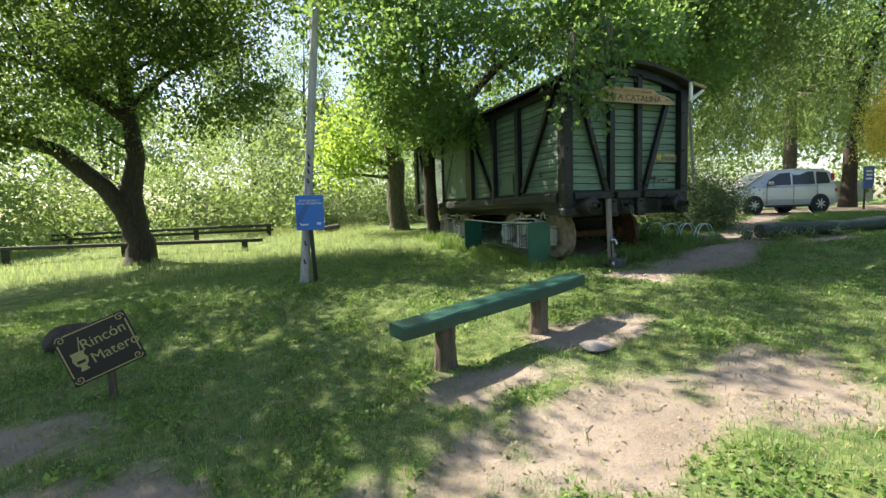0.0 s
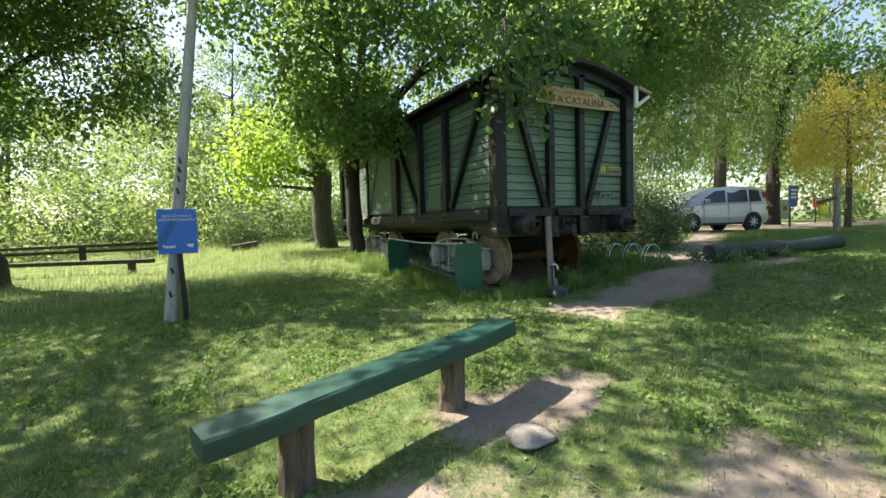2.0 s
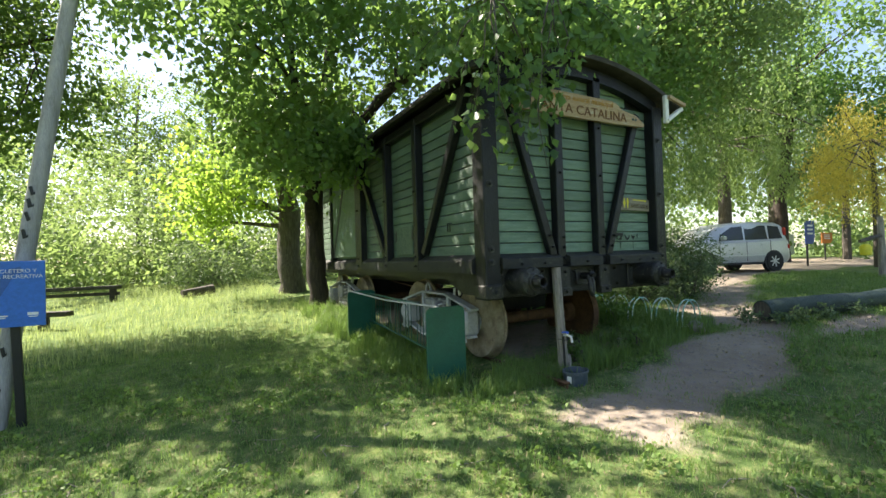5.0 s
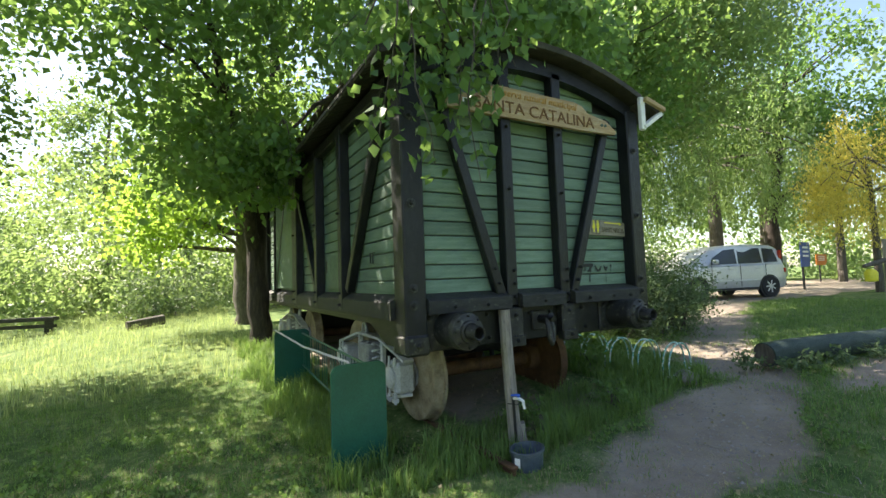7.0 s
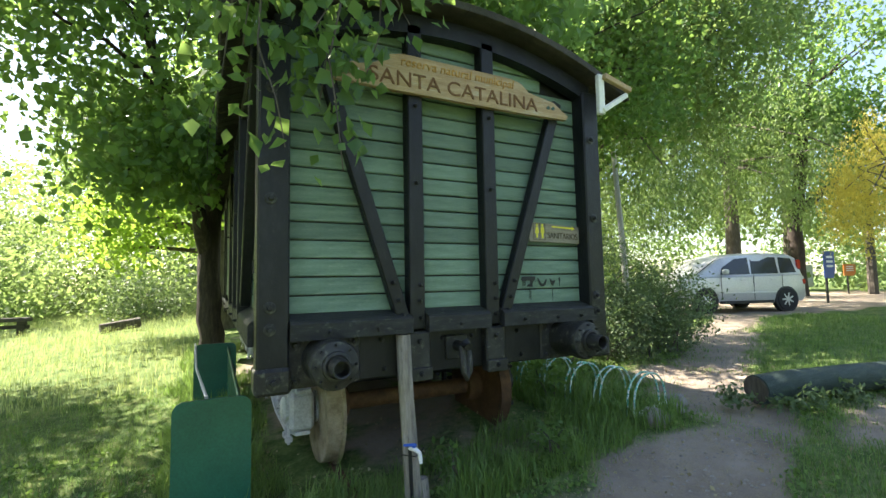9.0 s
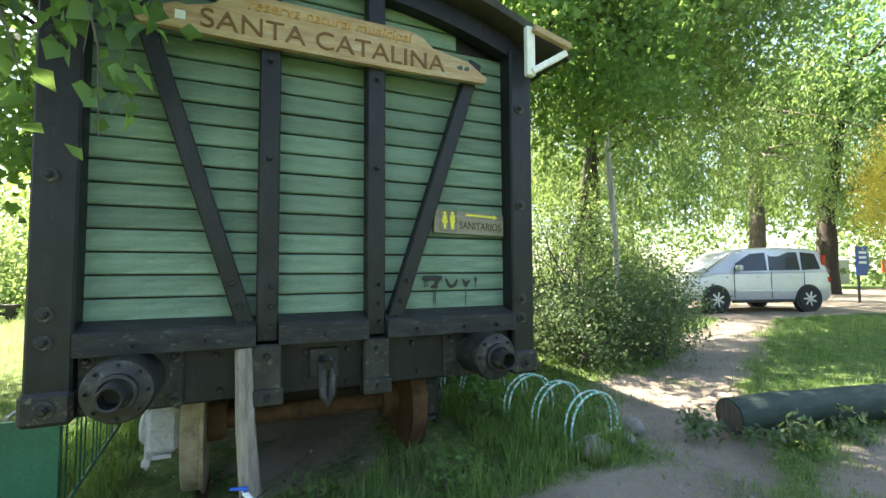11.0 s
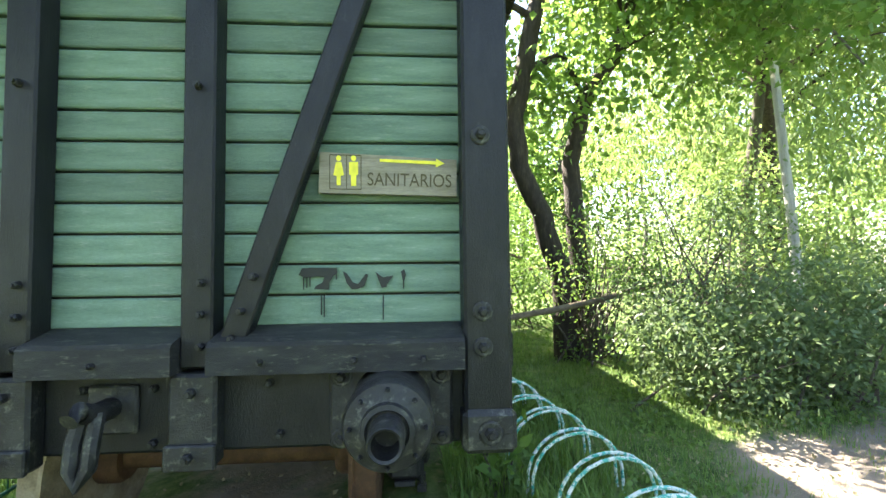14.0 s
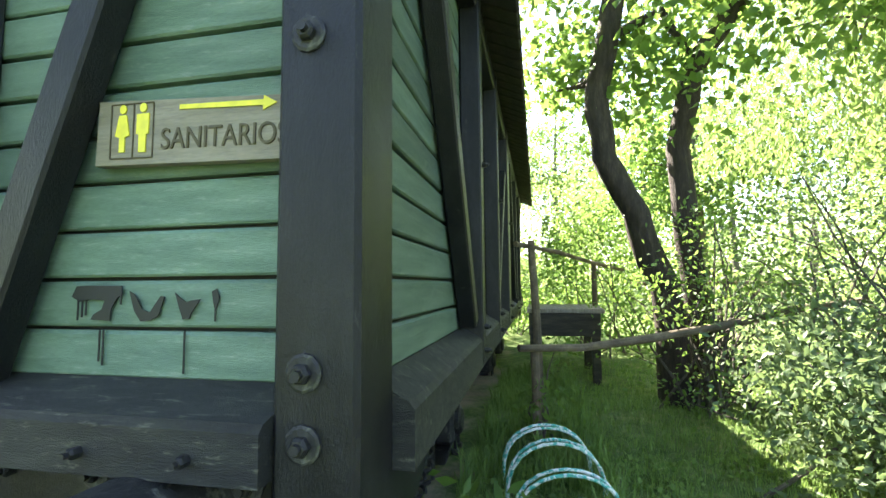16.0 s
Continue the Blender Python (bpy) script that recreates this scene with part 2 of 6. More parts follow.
RACK_GREEN = surface("green_rack_paint", (0.006, 0.085, 0.055), (0.008, 0.105, 0.068), (0.012, 0.13, 0.085), 3, 0.4, (1, 1, 1), (0.04, 0.1, 0.07), (0.72, 0.85), 0.15, 0.0, 60)
LOG_GREEN = surface("green_log_paint", (0.015, 0.03, 0.023), (0.028, 0.052, 0.042), (0.055, 0.085, 0.07), 5, 0.7, (0.5, 4, 4), (0.10, 0.09, 0.065), (0.6, 0.72), 0.8, 0, 40)
BARK = surface("dark_bark", (0.018, 0.013, 0.010), (0.042, 0.031, 0.024), (0.08, 0.06, 0.047), 7, 0.9, (3, 3, 0.6), (0.11, 0.10, 0.085), (0.64, 0.75), 1.0, 0, 28)
BARK_GREY = surface("grey_bark", (0.05, 0.042, 0.034), (0.10, 0.086, 0.07), (0.17, 0.15, 0.125), 7, 0.9, (3, 3, 0.5), (0.05, 0.05, 0.03), (0.62, 0.72), 1.0, 0, 24)
POLE_WOOD = surface("grey_pole_wood", (0.28, 0.27, 0.26), (0.42, 0.405, 0.39), (0.52, 0.5, 0.48), 4, 0.8, (4, 4, 0.3), (0.09, 0.08, 0.07), (0.62, 0.72), 0.7, 0, 35)
SIGN_WOOD = surface("carved_sign_wood", (0.27, 0.16, 0.075), (0.40, 0.27, 0.14), (0.50, 0.38, 0.23), 4, 0.6, (0.5, 2, 5), (0.46, 0.42, 0.33), (0.56, 0.7), 0.4, 0, 40)
SAN_WOOD = surface("grey_brown_sign_wood", (0.17, 0.145, 0.10), (0.25, 0.22, 0.16), (0.33, 0.29, 0.22), 6, 0.6, (0.5, 2, 5), (0.15, 0.11, 0.06), (0.6, 0.72), 0.4, 0, 50)
SIGN_DARK = plain("dark_brown_sign", (0.018, 0.012, 0.010), 0.5)
SIGN_CREAM = plain("cream_lettering", (0.42, 0.34, 0.15), 0.6)
LETTER_BROWN = plain("burnt_lettering", (0.15, 0.07, 0.027), 0.8)
LETTER_OCHRE = plain("ochre_lettering", (0.42, 0.22, 0.05), 0.7)
LETTER_DARK = plain("dark_outline_lettering", (0.085, 0.07, 0.036), 0.8)
YELLOW = plain("yellow_sign_paint", (0.75, 0.66, 0.04), 0.5)
SPRAY = plain("black_spray_paint", (0.012, 0.014, 0.014), 0.6)
WHITE_PAINT = plain("white_paint", (0.74, 0.74, 0.72), 0.5)
BLUE = plain("blue_sign_board", (0.03, 0.17, 0.62), 0.45)
BLUE_DARK = plain("dark_blue_band", (0.03, 0.12, 0.42), 0.45)
NAVY = plain("navy_sign_board", (0.02, 0.06, 0.3), 0.45)
SIGN_WHITE = plain("white_lettering", (0.8, 0.82, 0.85), 0.5)
BLACK_POST = plain("black_sign_post", (0.015, 0.016, 0.018), 0.45)
PLASTIC_BLUE = plain("blue_plastic", (0.01, 0.09, 0.5), 0.35)
PLASTIC_WHITE = plain("white_plastic", (0.75, 0.76, 0.76), 0.35)
TUB = surface("dusty_blue_grey_tub", (0.04, 0.06, 0.08), (0.07, 0.095, 0.12), (0.12, 0.145, 0.165), 8, 0.35, (1, 1, 1), (0.2, 0.19, 0.17), (0.6, 0.75), 0.2, 0, 60)
HOOP = surface("flaking_green_white_hoop", (0.02, 0.32, 0.24), (0.05, 0.42, 0.33), (0.10, 0.48, 0.40), 14, 0.5, (1, 1, 1), (0.72, 0.74, 0.70), (0.47, 0.53), 0.3, 0, 60)
STONE = surface("grey_stone", (0.17, 0.155, 0.14), (0.27, 0.25, 0.225), (0.37, 0.345, 0.32), 6, 0.9, (1, 1, 1), (0.12, 0.12, 0.08), (0.62, 0.72), 0.8, 0, 40)
CAR_PAINT = plain("silver_car_paint", (0.62, 0.62, 0.63), 0.28, 0.35)
CAR_BLACK = plain("car_black_plastic", (0.02, 0.02, 0.022), 0.5)
TYRE = plain("tyre_rubber", (0.02, 0.02, 0.02), 0.8)
RIM = plain("alloy_rim", (0.6, 0.6, 0.62), 0.35, 0.6)
RED_LAMP = plain("red_tail_lamp", (0.5, 0.02, 0.015), 0.25)
CAR_GLASS = plain("dark_car_glass", (0.03, 0.035, 0.04), 0.06)
ORANGE = plain("orange_sign", (0.6, 0.2, 0.04), 0.6)
WALL_WHITE = surface("whitewashed_wall", (0.5, 0.5, 0.48), (0.62, 0.62, 0.6), (0.72, 0.72, 0.7), 2, 0.9, (1, 1, 1), (0.4, 0.38, 0.34), (0.6, 0.75), 0.3, 0, 30)
CHAIN = plain("pale_rope", (0.5, 0.5, 0.47), 0.7)

LEAF_T2 = leaf_material("poplar_leaf", (0.035, 0.085, 0.03), (0.12, 0.22, 0.075), (0.34, 0.54, 0.12), 0.5, 0.36)
LEAF_LIT = leaf_material("sunlit_yellow_green_leaf", (0.03, 0.085, 0.02), (0.10, 0.20, 0.05), (0.30, 0.47, 0.10), 0.46)
LEAF_LINDEN = leaf_material("linden_leaf", (0.06, 0.14, 0.02), (0.18, 0.31, 0.06), (0.48, 0.68, 0.10), 0.6)
LEAF_DARK = leaf_material("dark_leaf", (0.02, 0.05, 0.018), (0.07, 0.13, 0.042), (0.26, 0.42, 0.075), 0.42)
LEAF_WILLOW = leaf_material("willow_leaf", (0.05, 0.095, 0.032), (0.14, 0.21, 0.075), (0.38, 0.53, 0.15), 0.5)
LEAF_SHRUB = leaf_material("grey_green_shrub_leaf", (0.05, 0.095, 0.045), (0.14, 0.2, 0.10), (0.26, 0.38, 0.13), 0.35)
LEAF_FAR = leaf_material("far_leaf", (0.07, 0.12, 0.05), (0.16, 0.235, 0.09), (0.40, 0.55, 0.16), 0.5)
LEAF_YELLOW = leaf_material("golden_leaf", (0.42, 0.35, 0.05), (0.66, 0.56, 0.12), (0.85, 0.74, 0.16), 0.45)
BLADE = leaf_material("grass_blade", (0.06, 0.135, 0.033), (0.21, 0.32, 0.085), (0.30, 0.48, 0.10), 0.35, 0.5)
BLADE_DRY = leaf_material("dry_grass_blade", (0.20, 0.17, 0.09), (0.42, 0.37, 0.22), (0.4, 0.36, 0.2), 0.3, 0.7)
# paler than the lawn's blades: sunlight on the meadow is put into the colour
BLADE_MEADOW_SUNLIT = leaf_material("sunlit_meadow_blade", (0.13, 0.20, 0.06), (0.34, 0.40, 0.18), (0.55, 0.66, 0.22), 0.42, 0.6)


def ground_material():
    m, n, l, p = material("lawn_and_earth")
    at = n.new("ShaderNodeAttribute")
    at.attribute_name = "bare"
    n1 = tex(n, l, 1.1, 8, 0.7)
    n2 = tex(n, l, 14, 8, 0.75)
    n3 = tex(n, l, 90, 4, 0.7)
    grass = ramp(n, [(0.3, (0.06, 0.11, 0.033)), (0.5, (0.11, 0.17, 0.055)), (0.72, (0.22, 0.24, 0.11))])
    l.new(n2.outputs["Fac"], grass.inputs[0])
    n4 = tex(n, l, 3.2, 6, 0.7)
    patch = ramp(n, [(0.36, (0.55, 0.66, 0.55)), (0.5, (1.0, 1.0, 1.0)), (0.64, (1.6, 1.35, 1.3))])
    l.new(n4.outputs["Fac"], patch.inputs[0])
    turf = mixed(n, l, grass.outputs[0], patch.outputs[0], 1.0, "MULTIPLY")
    earth = ramp(n, [(0.28, (0.17, 0.14, 0.115)), (0.5, (0.29, 0.245, 0.20)), (0.75, (0.40, 0.345, 0.285))])
    l.new(n1.outputs["Fac"], earth.inputs[0])
    straw = ramp(n, [(0.42, (0.2, 0.16, 0.09)), (0.6, (0.42, 0.35, 0.22))])
    l.new(n3.outputs["Fac"], straw.inputs[0])
    sr = ramp(n, [(0.46, (0, 0, 0)), (0.62, (1, 1, 1))])
    l.new(n2.outputs["Fac"], sr.inputs[0])
    e2 = mixed(n, l, earth.outputs[0], straw.outputs[0], mixed(n, l, (0, 0, 0), sr.outputs[0], 0.45))
    ma = n.new("ShaderNodeMath")
    ma.operation = "MULTIPLY_ADD"
    ma.inputs[1].default_value = 0.5
    l.new(n2.outputs["Fac"], ma.inputs[0])
    l.new(at.outputs["Fac"], ma.inputs[2])
    sel = ramp(n, [(0.5, (0, 0, 0)), (0.78, (1, 1, 1))])
    l.new(ma.outputs[0], sel.inputs[0])
    l.new(mixed(n, l, turf, e2, sel.outputs[0]), p.inputs["Base Color"])
    p.inputs["Roughness"].default_value = 0.95
    p.inputs["Specular IOR Level"].default_value = 0.15
    b = n.new("ShaderNodeBump")
    b.inputs["Strength"].default_value, b.inputs["Distance"].default_value = 0.8, 0.03
    l.new(n2.outputs["Fac"], b.inputs["Height"])
    b2 = n.new("ShaderNodeBump")
    b2.inputs["Strength"].default_value, b2.inputs["Distance"].default_value = 0.6, 0.008
    l.new(n3.outputs["Fac"], b2.inputs["Height"])
    l.new(b.outputs[0], b2.inputs["Normal"])
    l.new(b2.outputs[0], p.inputs["Normal"])
    return m


# ---- ground: one sheet to the horizon ----


def spaced(lo, hi, step, grow, far):
    a = list(np.arange(lo, hi + 1e-6, step))
    s, x = step, hi
    while x < far:
        s *= grow
        x += s
        a.append(x)
    s, x = step, lo
    while x > -far:
        s *= grow
        x -= s
        a.insert(0, x)
    return a


def build_ground():
    xs, ys = spaced(-6.0, 17.0, 0.16, 1.18, 420), spaced(-1.0, 17.0, 0.16, 1.18, 420)
    verts, bares = [], []
    for y in ys:
        for x in xs:
            near = abs(x) < 40 and abs(y) < 40
            b = bare(x, y) if near else 0.0
            bump = 0.0
            if near:
                bump = 0.035 * noise.noise((x * 1.3, y * 1.3, 0.4)) + 0.012 * noise.noise((x * 4.5, y * 4.5, 2.4)) - 0.03 * b
            verts.append((x, y, height(x, y) + bump))
            bares.append(b)
    nx = len(xs)
    faces = [(j * nx + i, j * nx + i + 1, (j + 1) * nx + i + 1, (j + 1) * nx + i) for j in range(len(ys) - 1) for i in range(nx - 1)]
    me = bpy.data.meshes.new("ground")
    me.from_pydata(verts, [], faces)
    me.attributes.new("bare", "FLOAT", "POINT").data.foreach_set("value", bares)
    me.materials.append(ground_material())
    me.shade_smooth()
    return tagged(new("ground", me), "rough lawn with trodden sandy earth patches and a dirt road", "ground", kind="structure")


build_ground()

# ---- the freight wagon ----
XL, XR, YF, YB, ZB = 4.74, 7.48, 7.91, 16.3, 1.80   # plank faces and the top of the sill
PITCH = 0.1227
MIDX = (XL + XR) / 2
wagon = thing("freight_wagon", (MIDX, 12.1, height(MIDX, 12.1)), "old green plank freight wagon with black frame on rusty bogies", "railway wagon")


def roof_z(x):
    return 4.054 - 0.145 * (x - MIDX) ** 2


BOLTS = {}


def bolt(parent, x, y, z, axis, r=0.022, washer=True):
    """A hexagon bolt head on a washer; axis: the way it points."""
    if (r, washer) not in BOLTS:
        g = Geo()
        if washer:
            g.lathe([(r * 1.895, -0.004), (r * 1.895, 0.006), (r * 1.6, 0.009)], 12)
        g.lathe([(r, -0.006), (r, 0.02), (r * 0.75, 0.026)], 6)
        g.lathe([(r * 0.5, 0.02), (r * 0.5, 0.036)], 7)
        BOLTS[(r, washer)] = g.mesh("bolt", IRON)
    ob = new("bolt", BOLTS[(r, washer)])
    ob.parent = parent
    ob.matrix_parent_inverse = parent.matrix_basis.inverted() if parent.parent is None else Matrix()
    ob.matrix_basis = Matrix.Translation((x, y, z)) @ Vector(axis).to_track_quat("Z", "Y").to_matrix().to_4x4()


def plank_mesh(length, mat, name="plank"):
    """A board along x with rounded arrises, its face at y = 0 and a tongue above."""
    g = Geo()
    h = PITCH - 0.010
    ring = [(0.03, 0.0), (0.006, 0.0), (0.0, 0.006), (0.0, h - 0.009), (0.009, h), (0.03, h)]
    n = 7
    v, f = [], []
    for i in range(n):
        x = length * i / (n - 1)
        v += [(x, y + 0.0012 * math.sin(i * 2.087), z) for y, z in ring]
    k = len(ring)
    for i in range(n - 1):
        f += [[i * k + j, i * k + (j + 1) % k, (i + 1) * k + (j + 1) % k, (i + 1) * k + j] for j in range(k)]
    f += [list(range(k)), [(n - 1) * k + j for j in range(k)][::-1]]
    g.add(v, f)
    return g.mesh(name, mat)


def plank(me, parent, m):
    ob = new("plank", me)
    ob.parent = parent
    ob.matrix_basis = m
    return ob


rnd = random.Random(4)
# front end wall: a dark lining with boards before it
end_outline = [(XL + 0.02, ZB - 0.05), (XR - 0.02, ZB - 0.05)] + [(XR - 0.02 - (XR - XL - 0.04) * k / 10, roof_z(XR - (XR - XL) * k / 10) - 0.06) for k in range(11)]
end_wall = part("end_wall", Geo().prism(end_outline, YF + 0.031, YF + 0.06), BLACK_PAINT, wagon, "green tongue-and-groove boarded end wall")
end_board = plank_mesh(XR - XL - 0.1, GREEN_PLANK)
top_board = plank_mesh(1.75, GREEN_PLANK)
for i in range(17):
    short = i >= 15
    x0 = MIDX - 0.875 if short else XL + 0.05
    plank(top_board if short else end_board, end_wall, pose(x0, YF + rnd.uniform(-0.002, 0.003), ZB + i * PITCH, rnd.uniform(-1.2, 1.2), 0, 0))
back_wall = part("back_wall", Geo().prism(end_outline, YB - 0.05, YB), BLACK_PAINT, wagon, "boarded rear end wall")
side_board = plank_mesh(YB - YF - 0.1, GREEN_SIDE_SHADED)
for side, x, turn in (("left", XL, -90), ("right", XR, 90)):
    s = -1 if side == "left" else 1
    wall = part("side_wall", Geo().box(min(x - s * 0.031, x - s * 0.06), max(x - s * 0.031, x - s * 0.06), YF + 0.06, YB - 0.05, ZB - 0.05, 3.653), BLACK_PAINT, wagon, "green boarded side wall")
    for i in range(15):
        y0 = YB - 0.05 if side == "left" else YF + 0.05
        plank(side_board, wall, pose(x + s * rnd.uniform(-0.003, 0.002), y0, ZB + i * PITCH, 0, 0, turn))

# corner posts, stanchions, braces, sills
for x0, x1, s in ((4.67, 4.86, -1), (7.355, 7.535, 1)):
    g = Geo().box(x0, x1, 7.775, 7.985, 1.40, 3.672, 0.012)
    part("corner_post", g, BLACK_PAINT, wagon)
    foot = Geo().box(x0 - 0.012, x1 + 0.012, 7.75, 8.0, 1.33, 1.49, 0.02)
    part("post_shoe", foot, IRON, wagon)
    for z in (1.72, 1.853, 2.526, 3.232):
        bolt(wagon, (x0 + x1) / 2 - 0.02, 7.775, z, (0, -1, 0), 0.02)
    bolt(wagon, (x0 + x1) / 2, 7.75, 1.41, (0, -1, 0), 0.024)
    part("corner_post", Geo().box(x0, x1, YB - 0.15, YB + 0.12, 1.40, 3.672, 0.012), BLACK_PAINT, wagon)
for xc in (5.735, 6.37):
    part("stanchion", Geo().box(xc - 0.058, xc + 0.058, 7.80, 7.908, 1.66, 3.901, 0.008), BLACK_PAINT, wagon)
    g = Geo().box(xc - 0.085, xc + 0.085, 7.775, 7.86, 1.31, 1.645, 0.012)
    g.box(xc - 0.09, xc + 0.09, 7.755, 7.78, 1.31, 1.40, 0.006)
    part("stanchion_shoe", g, IRON, wagon)
    for z in (1.972, 1.857, 1.74, 2.707, 3.28):
        bolt(wagon, xc + (0.02 if z < 2 else 0), 7.80, z, (0, -1, 0), 0.015, False)
    for z, y in ((1.58, 7.775), (1.36, 7.755)):
        bolt(wagon, xc, y, z, (0, -1, 0), 0.018, False)
for a, b in (((5.06, 3.538), (5.63, 1.74)), ((7.10, 3.538), (6.49, 1.74))):
    part("brace", Geo().beam((a[0], 7.855, a[1]), (b[0], 7.845, b[1]), 0.095, 0.085, 0.008, (0, 1, 0)), BLACK_PAINT, wagon)
    for k in (0.86, 0.93, 0.985):
        bolt(wagon, a[0] + (b[0] - a[0]) * k, 7.80, a[1] + (b[1] - a[1]) * k, (0, -1, 0), 0.015, False)
for x0, x1 in ((4.862, 5.675), (5.795, 6.31), (6.43, 7.353)):
    g = Geo().add([(x0, 7.74, 1.645), (x1, 7.74, 1.645), (x1, 7.74, 1.745), (x0, 7.74, 1.745), (x0, 7.755, 1.76), (x1, 7.755, 1.76), (x1, 7.915, 1.803), (x0, 7.915, 1.803), (x0, 7.94, 1.645), (x1, 7.94, 1.645)],
          [(0, 1, 2, 3), (3, 2, 5, 4), (4, 5, 6, 7), (7, 6, 9, 8), (8, 9, 1, 0), (0, 3, 4, 7, 8), (1, 9, 6, 5, 2)])
    part("end_sill", g, SILL_PAINT, wagon, "weathered black timber end sill")
for x in (5.1, 5.42, 6.05, 6.62, 6.95, 7.2):
    bolt(wagon, x, 7.742, 1.69, (0, -1, 0), 0.012, False)
part("headstock", Geo().box(4.74, 7.48, 7.86, 8.02, 1.34, 1.643, 0.012), BLACK_PAINT, wagon)
for x, z in ((5.48, 1.6), (5.5, 1.4), (5.95, 1.58), (6.2, 1.58), (6.62, 1.59), (6.66, 1.4), (6.2, 1.38)):
    bolt(wagon, x, 7.86, z, (0, -1, 0), 0.016, False)

# arched top plate under the roof, along both ends
for y0, y1 in ((7.80, 7.905), (YB + 0.002, YB + 0.1)):
    n = 16
    xs = [XL + 0.02 + (XR - XL - 0.04) * k / n for k in range(n + 1)]
    out = [(x, roof_z(x) - 0.06) for x in xs] + [(x, roof_z(x) - 0.20) for x in reversed(xs)]
    part("arched_top_plate", Geo().prism(out, y0, y1), BLACK_PAINT, wagon)

# sides: sill, stanchions, braces, hatch
for s, x in ((-1, XL), (1, XR)):
    def sx(a, b):
        return (x + s * a, x + s * b) if s > 0 else (x + s * b, x + s * a)
    g = Geo()
    xi, xo, xm = x - s * 0.02, x + s * 0.105, x + s * 0.092
    v = []
    for y in (7.987, YB - 0.152):
        v += [(xi, y, 1.60), (xo, y, 1.60), (xo, y, 1.735), (xm, y, 1.752), (xi + s * 0.022, y, 1.803)]
    g.add(v, [(0, 1, 6, 5), (1, 2, 7, 6), (2, 3, 8, 7), (3, 4, 9, 8), (4, 0, 5, 9), (0, 4, 3, 2, 1), (5, 6, 7, 8, 9)])
    part("side_sill", g, SILL_PAINT, wagon, "weathered black timber side sill")
    a, b = sx(0.002, 0.11)
    for y, w in ((9.35, 0.06), (10.42, 0.06), (11.75, 0.16), (13.6, 0.06), (14.85, 0.06)):
        part("stanchion", Geo().box(a, b, y - w, y + w, 1.62, 3.634, 0.008), BLACK_PAINT, wagon)
        for z in (1.68, 1.80, 2.659):
            bolt(wagon, x + s * 0.11, y, z, (s, 0, 0), 0.016, False)
    for (ya, za), (yb, zb) in (((8.12, 3.538), (9.2, 1.829)), ((11.5, 3.137), (10.55, 1.829)), ((15.9, 3.538), (15.0, 1.829)), ((12.5, 3.519), (13.5, 1.829))):
        part("brace", Geo().beam((x + s * 0.055, ya, za), (x + s * 0.05, yb, zb), 0.095, 0.085, 0.008, (1, 0, 0)), BLACK_PAINT, wagon)
    a, b = sx(-0.1, 0.0)
    out = [(7.98, 1.64), (7.98, 1.36), (8.35, 1.36), (8.75, 1.52), (15.5, 1.52), (15.9, 1.36), (YB, 1.36), (YB, 1.64)]
    g = Geo()
    nn = len(out)
    g.add([(a, y, z) for y, z in out] + [(b, y, z) for y, z in out], [list(range(nn)), [nn + k for k in range(nn)][::-1]] + [[k, nn + k, nn + (k + 1) % nn, (k + 1) % nn] for k in range(nn)])
    part("solebar", g, BLACK_PAINT, wagon)
    a, b = sx(0.0, 0.1)
    part("cant_rail", Geo().box(a, b, 8.03, YB - 0.15, 3.519, 3.638, 0.01), BLACK_PAINT, wagon)
part("hatch", Geo().box(XL - 0.03, XL - 0.004, 9.62, 10.18, 1.838, 2.239, 0.006), GREEN_SIDE_SHADED, wagon, "small boarded green hatch")
for y in (9.62, 10.18):
    part("hinge", Geo().box(XL - 0.035, XL - 0.028, y - 0.02, y + 0.02, 2.039, 2.182, 0.002), IRON, wagon)
part("door_track_board", Geo().box(4.405, 4.43, 10.75, 14.2, 3.548, 3.729, 0.004), PALE_BOARD, wagon, "pale weathered board over the sliding door")
part("sliding_door", Geo().box(XL - 0.09, XL - 0.06, 11.95, 13.5, 1.838, 3.423, 0.008), GREEN_SIDE_SHADED, wagon, "closed green sliding door")
part("tie_ring", Geo().tube([(XL - 0.005, 8.62, 2.182), (XL - 0.03, 8.62, 2.182), (XL - 0.03, 8.62, 2.087), (XL - 0.03, 8.56, 2.087), (XL - 0.03, 8.56, 2.182), (XL - 0.005, 8.56, 2.182)], 0.007, 6), IRON, wagon)

# roof with boards showing from below
g = Geo()
n = 22
xs = [4.44 + (7.80 - 4.44) * k / n for k in range(n + 1)]
g.prism([(x, roof_z(x) + 0.035) for x in xs] + [(x, roof_z(x)) for x in reversed(xs)], 7.66, 16.55)
part("roof", g, ROOF, wagon, "low arched dark roof with a worn edge")
for x0, x1 in ((4.45, 4.72), (7.5, 7.79)):
    me = Geo().beam((x0, 0, roof_z(x0) - 0.012), (x1, 0, roof_z(x1) - 0.012), 0.125, 0.02, 0.003).mesh("eave_board", ROOF)
    for k in range(60):
        ob = new("eave_board", me)
        ob.parent = wagon
        ob.matrix_parent_inverse = wagon.matrix_basis.inverted()
        ob.matrix_basis = pose(0, 7.74 + k * 0.147, rnd.uniform(-0.004, 0.002))
g = Geo()
for k in range(n):
    a, b = xs[k], xs[k + 1]
    g.beam((a, 7.675, roof_z(a) - 0.02), (b, 7.675, roof_z(b) - 0.02), 0.03, 0.06, 0.004, (0, 1, 0))
part("roof_edge", g, ROOF, wagon)
g = Geo().box(7.40, 7.47, 7.62, 7.665, 3.423, 3.777, 0.006)
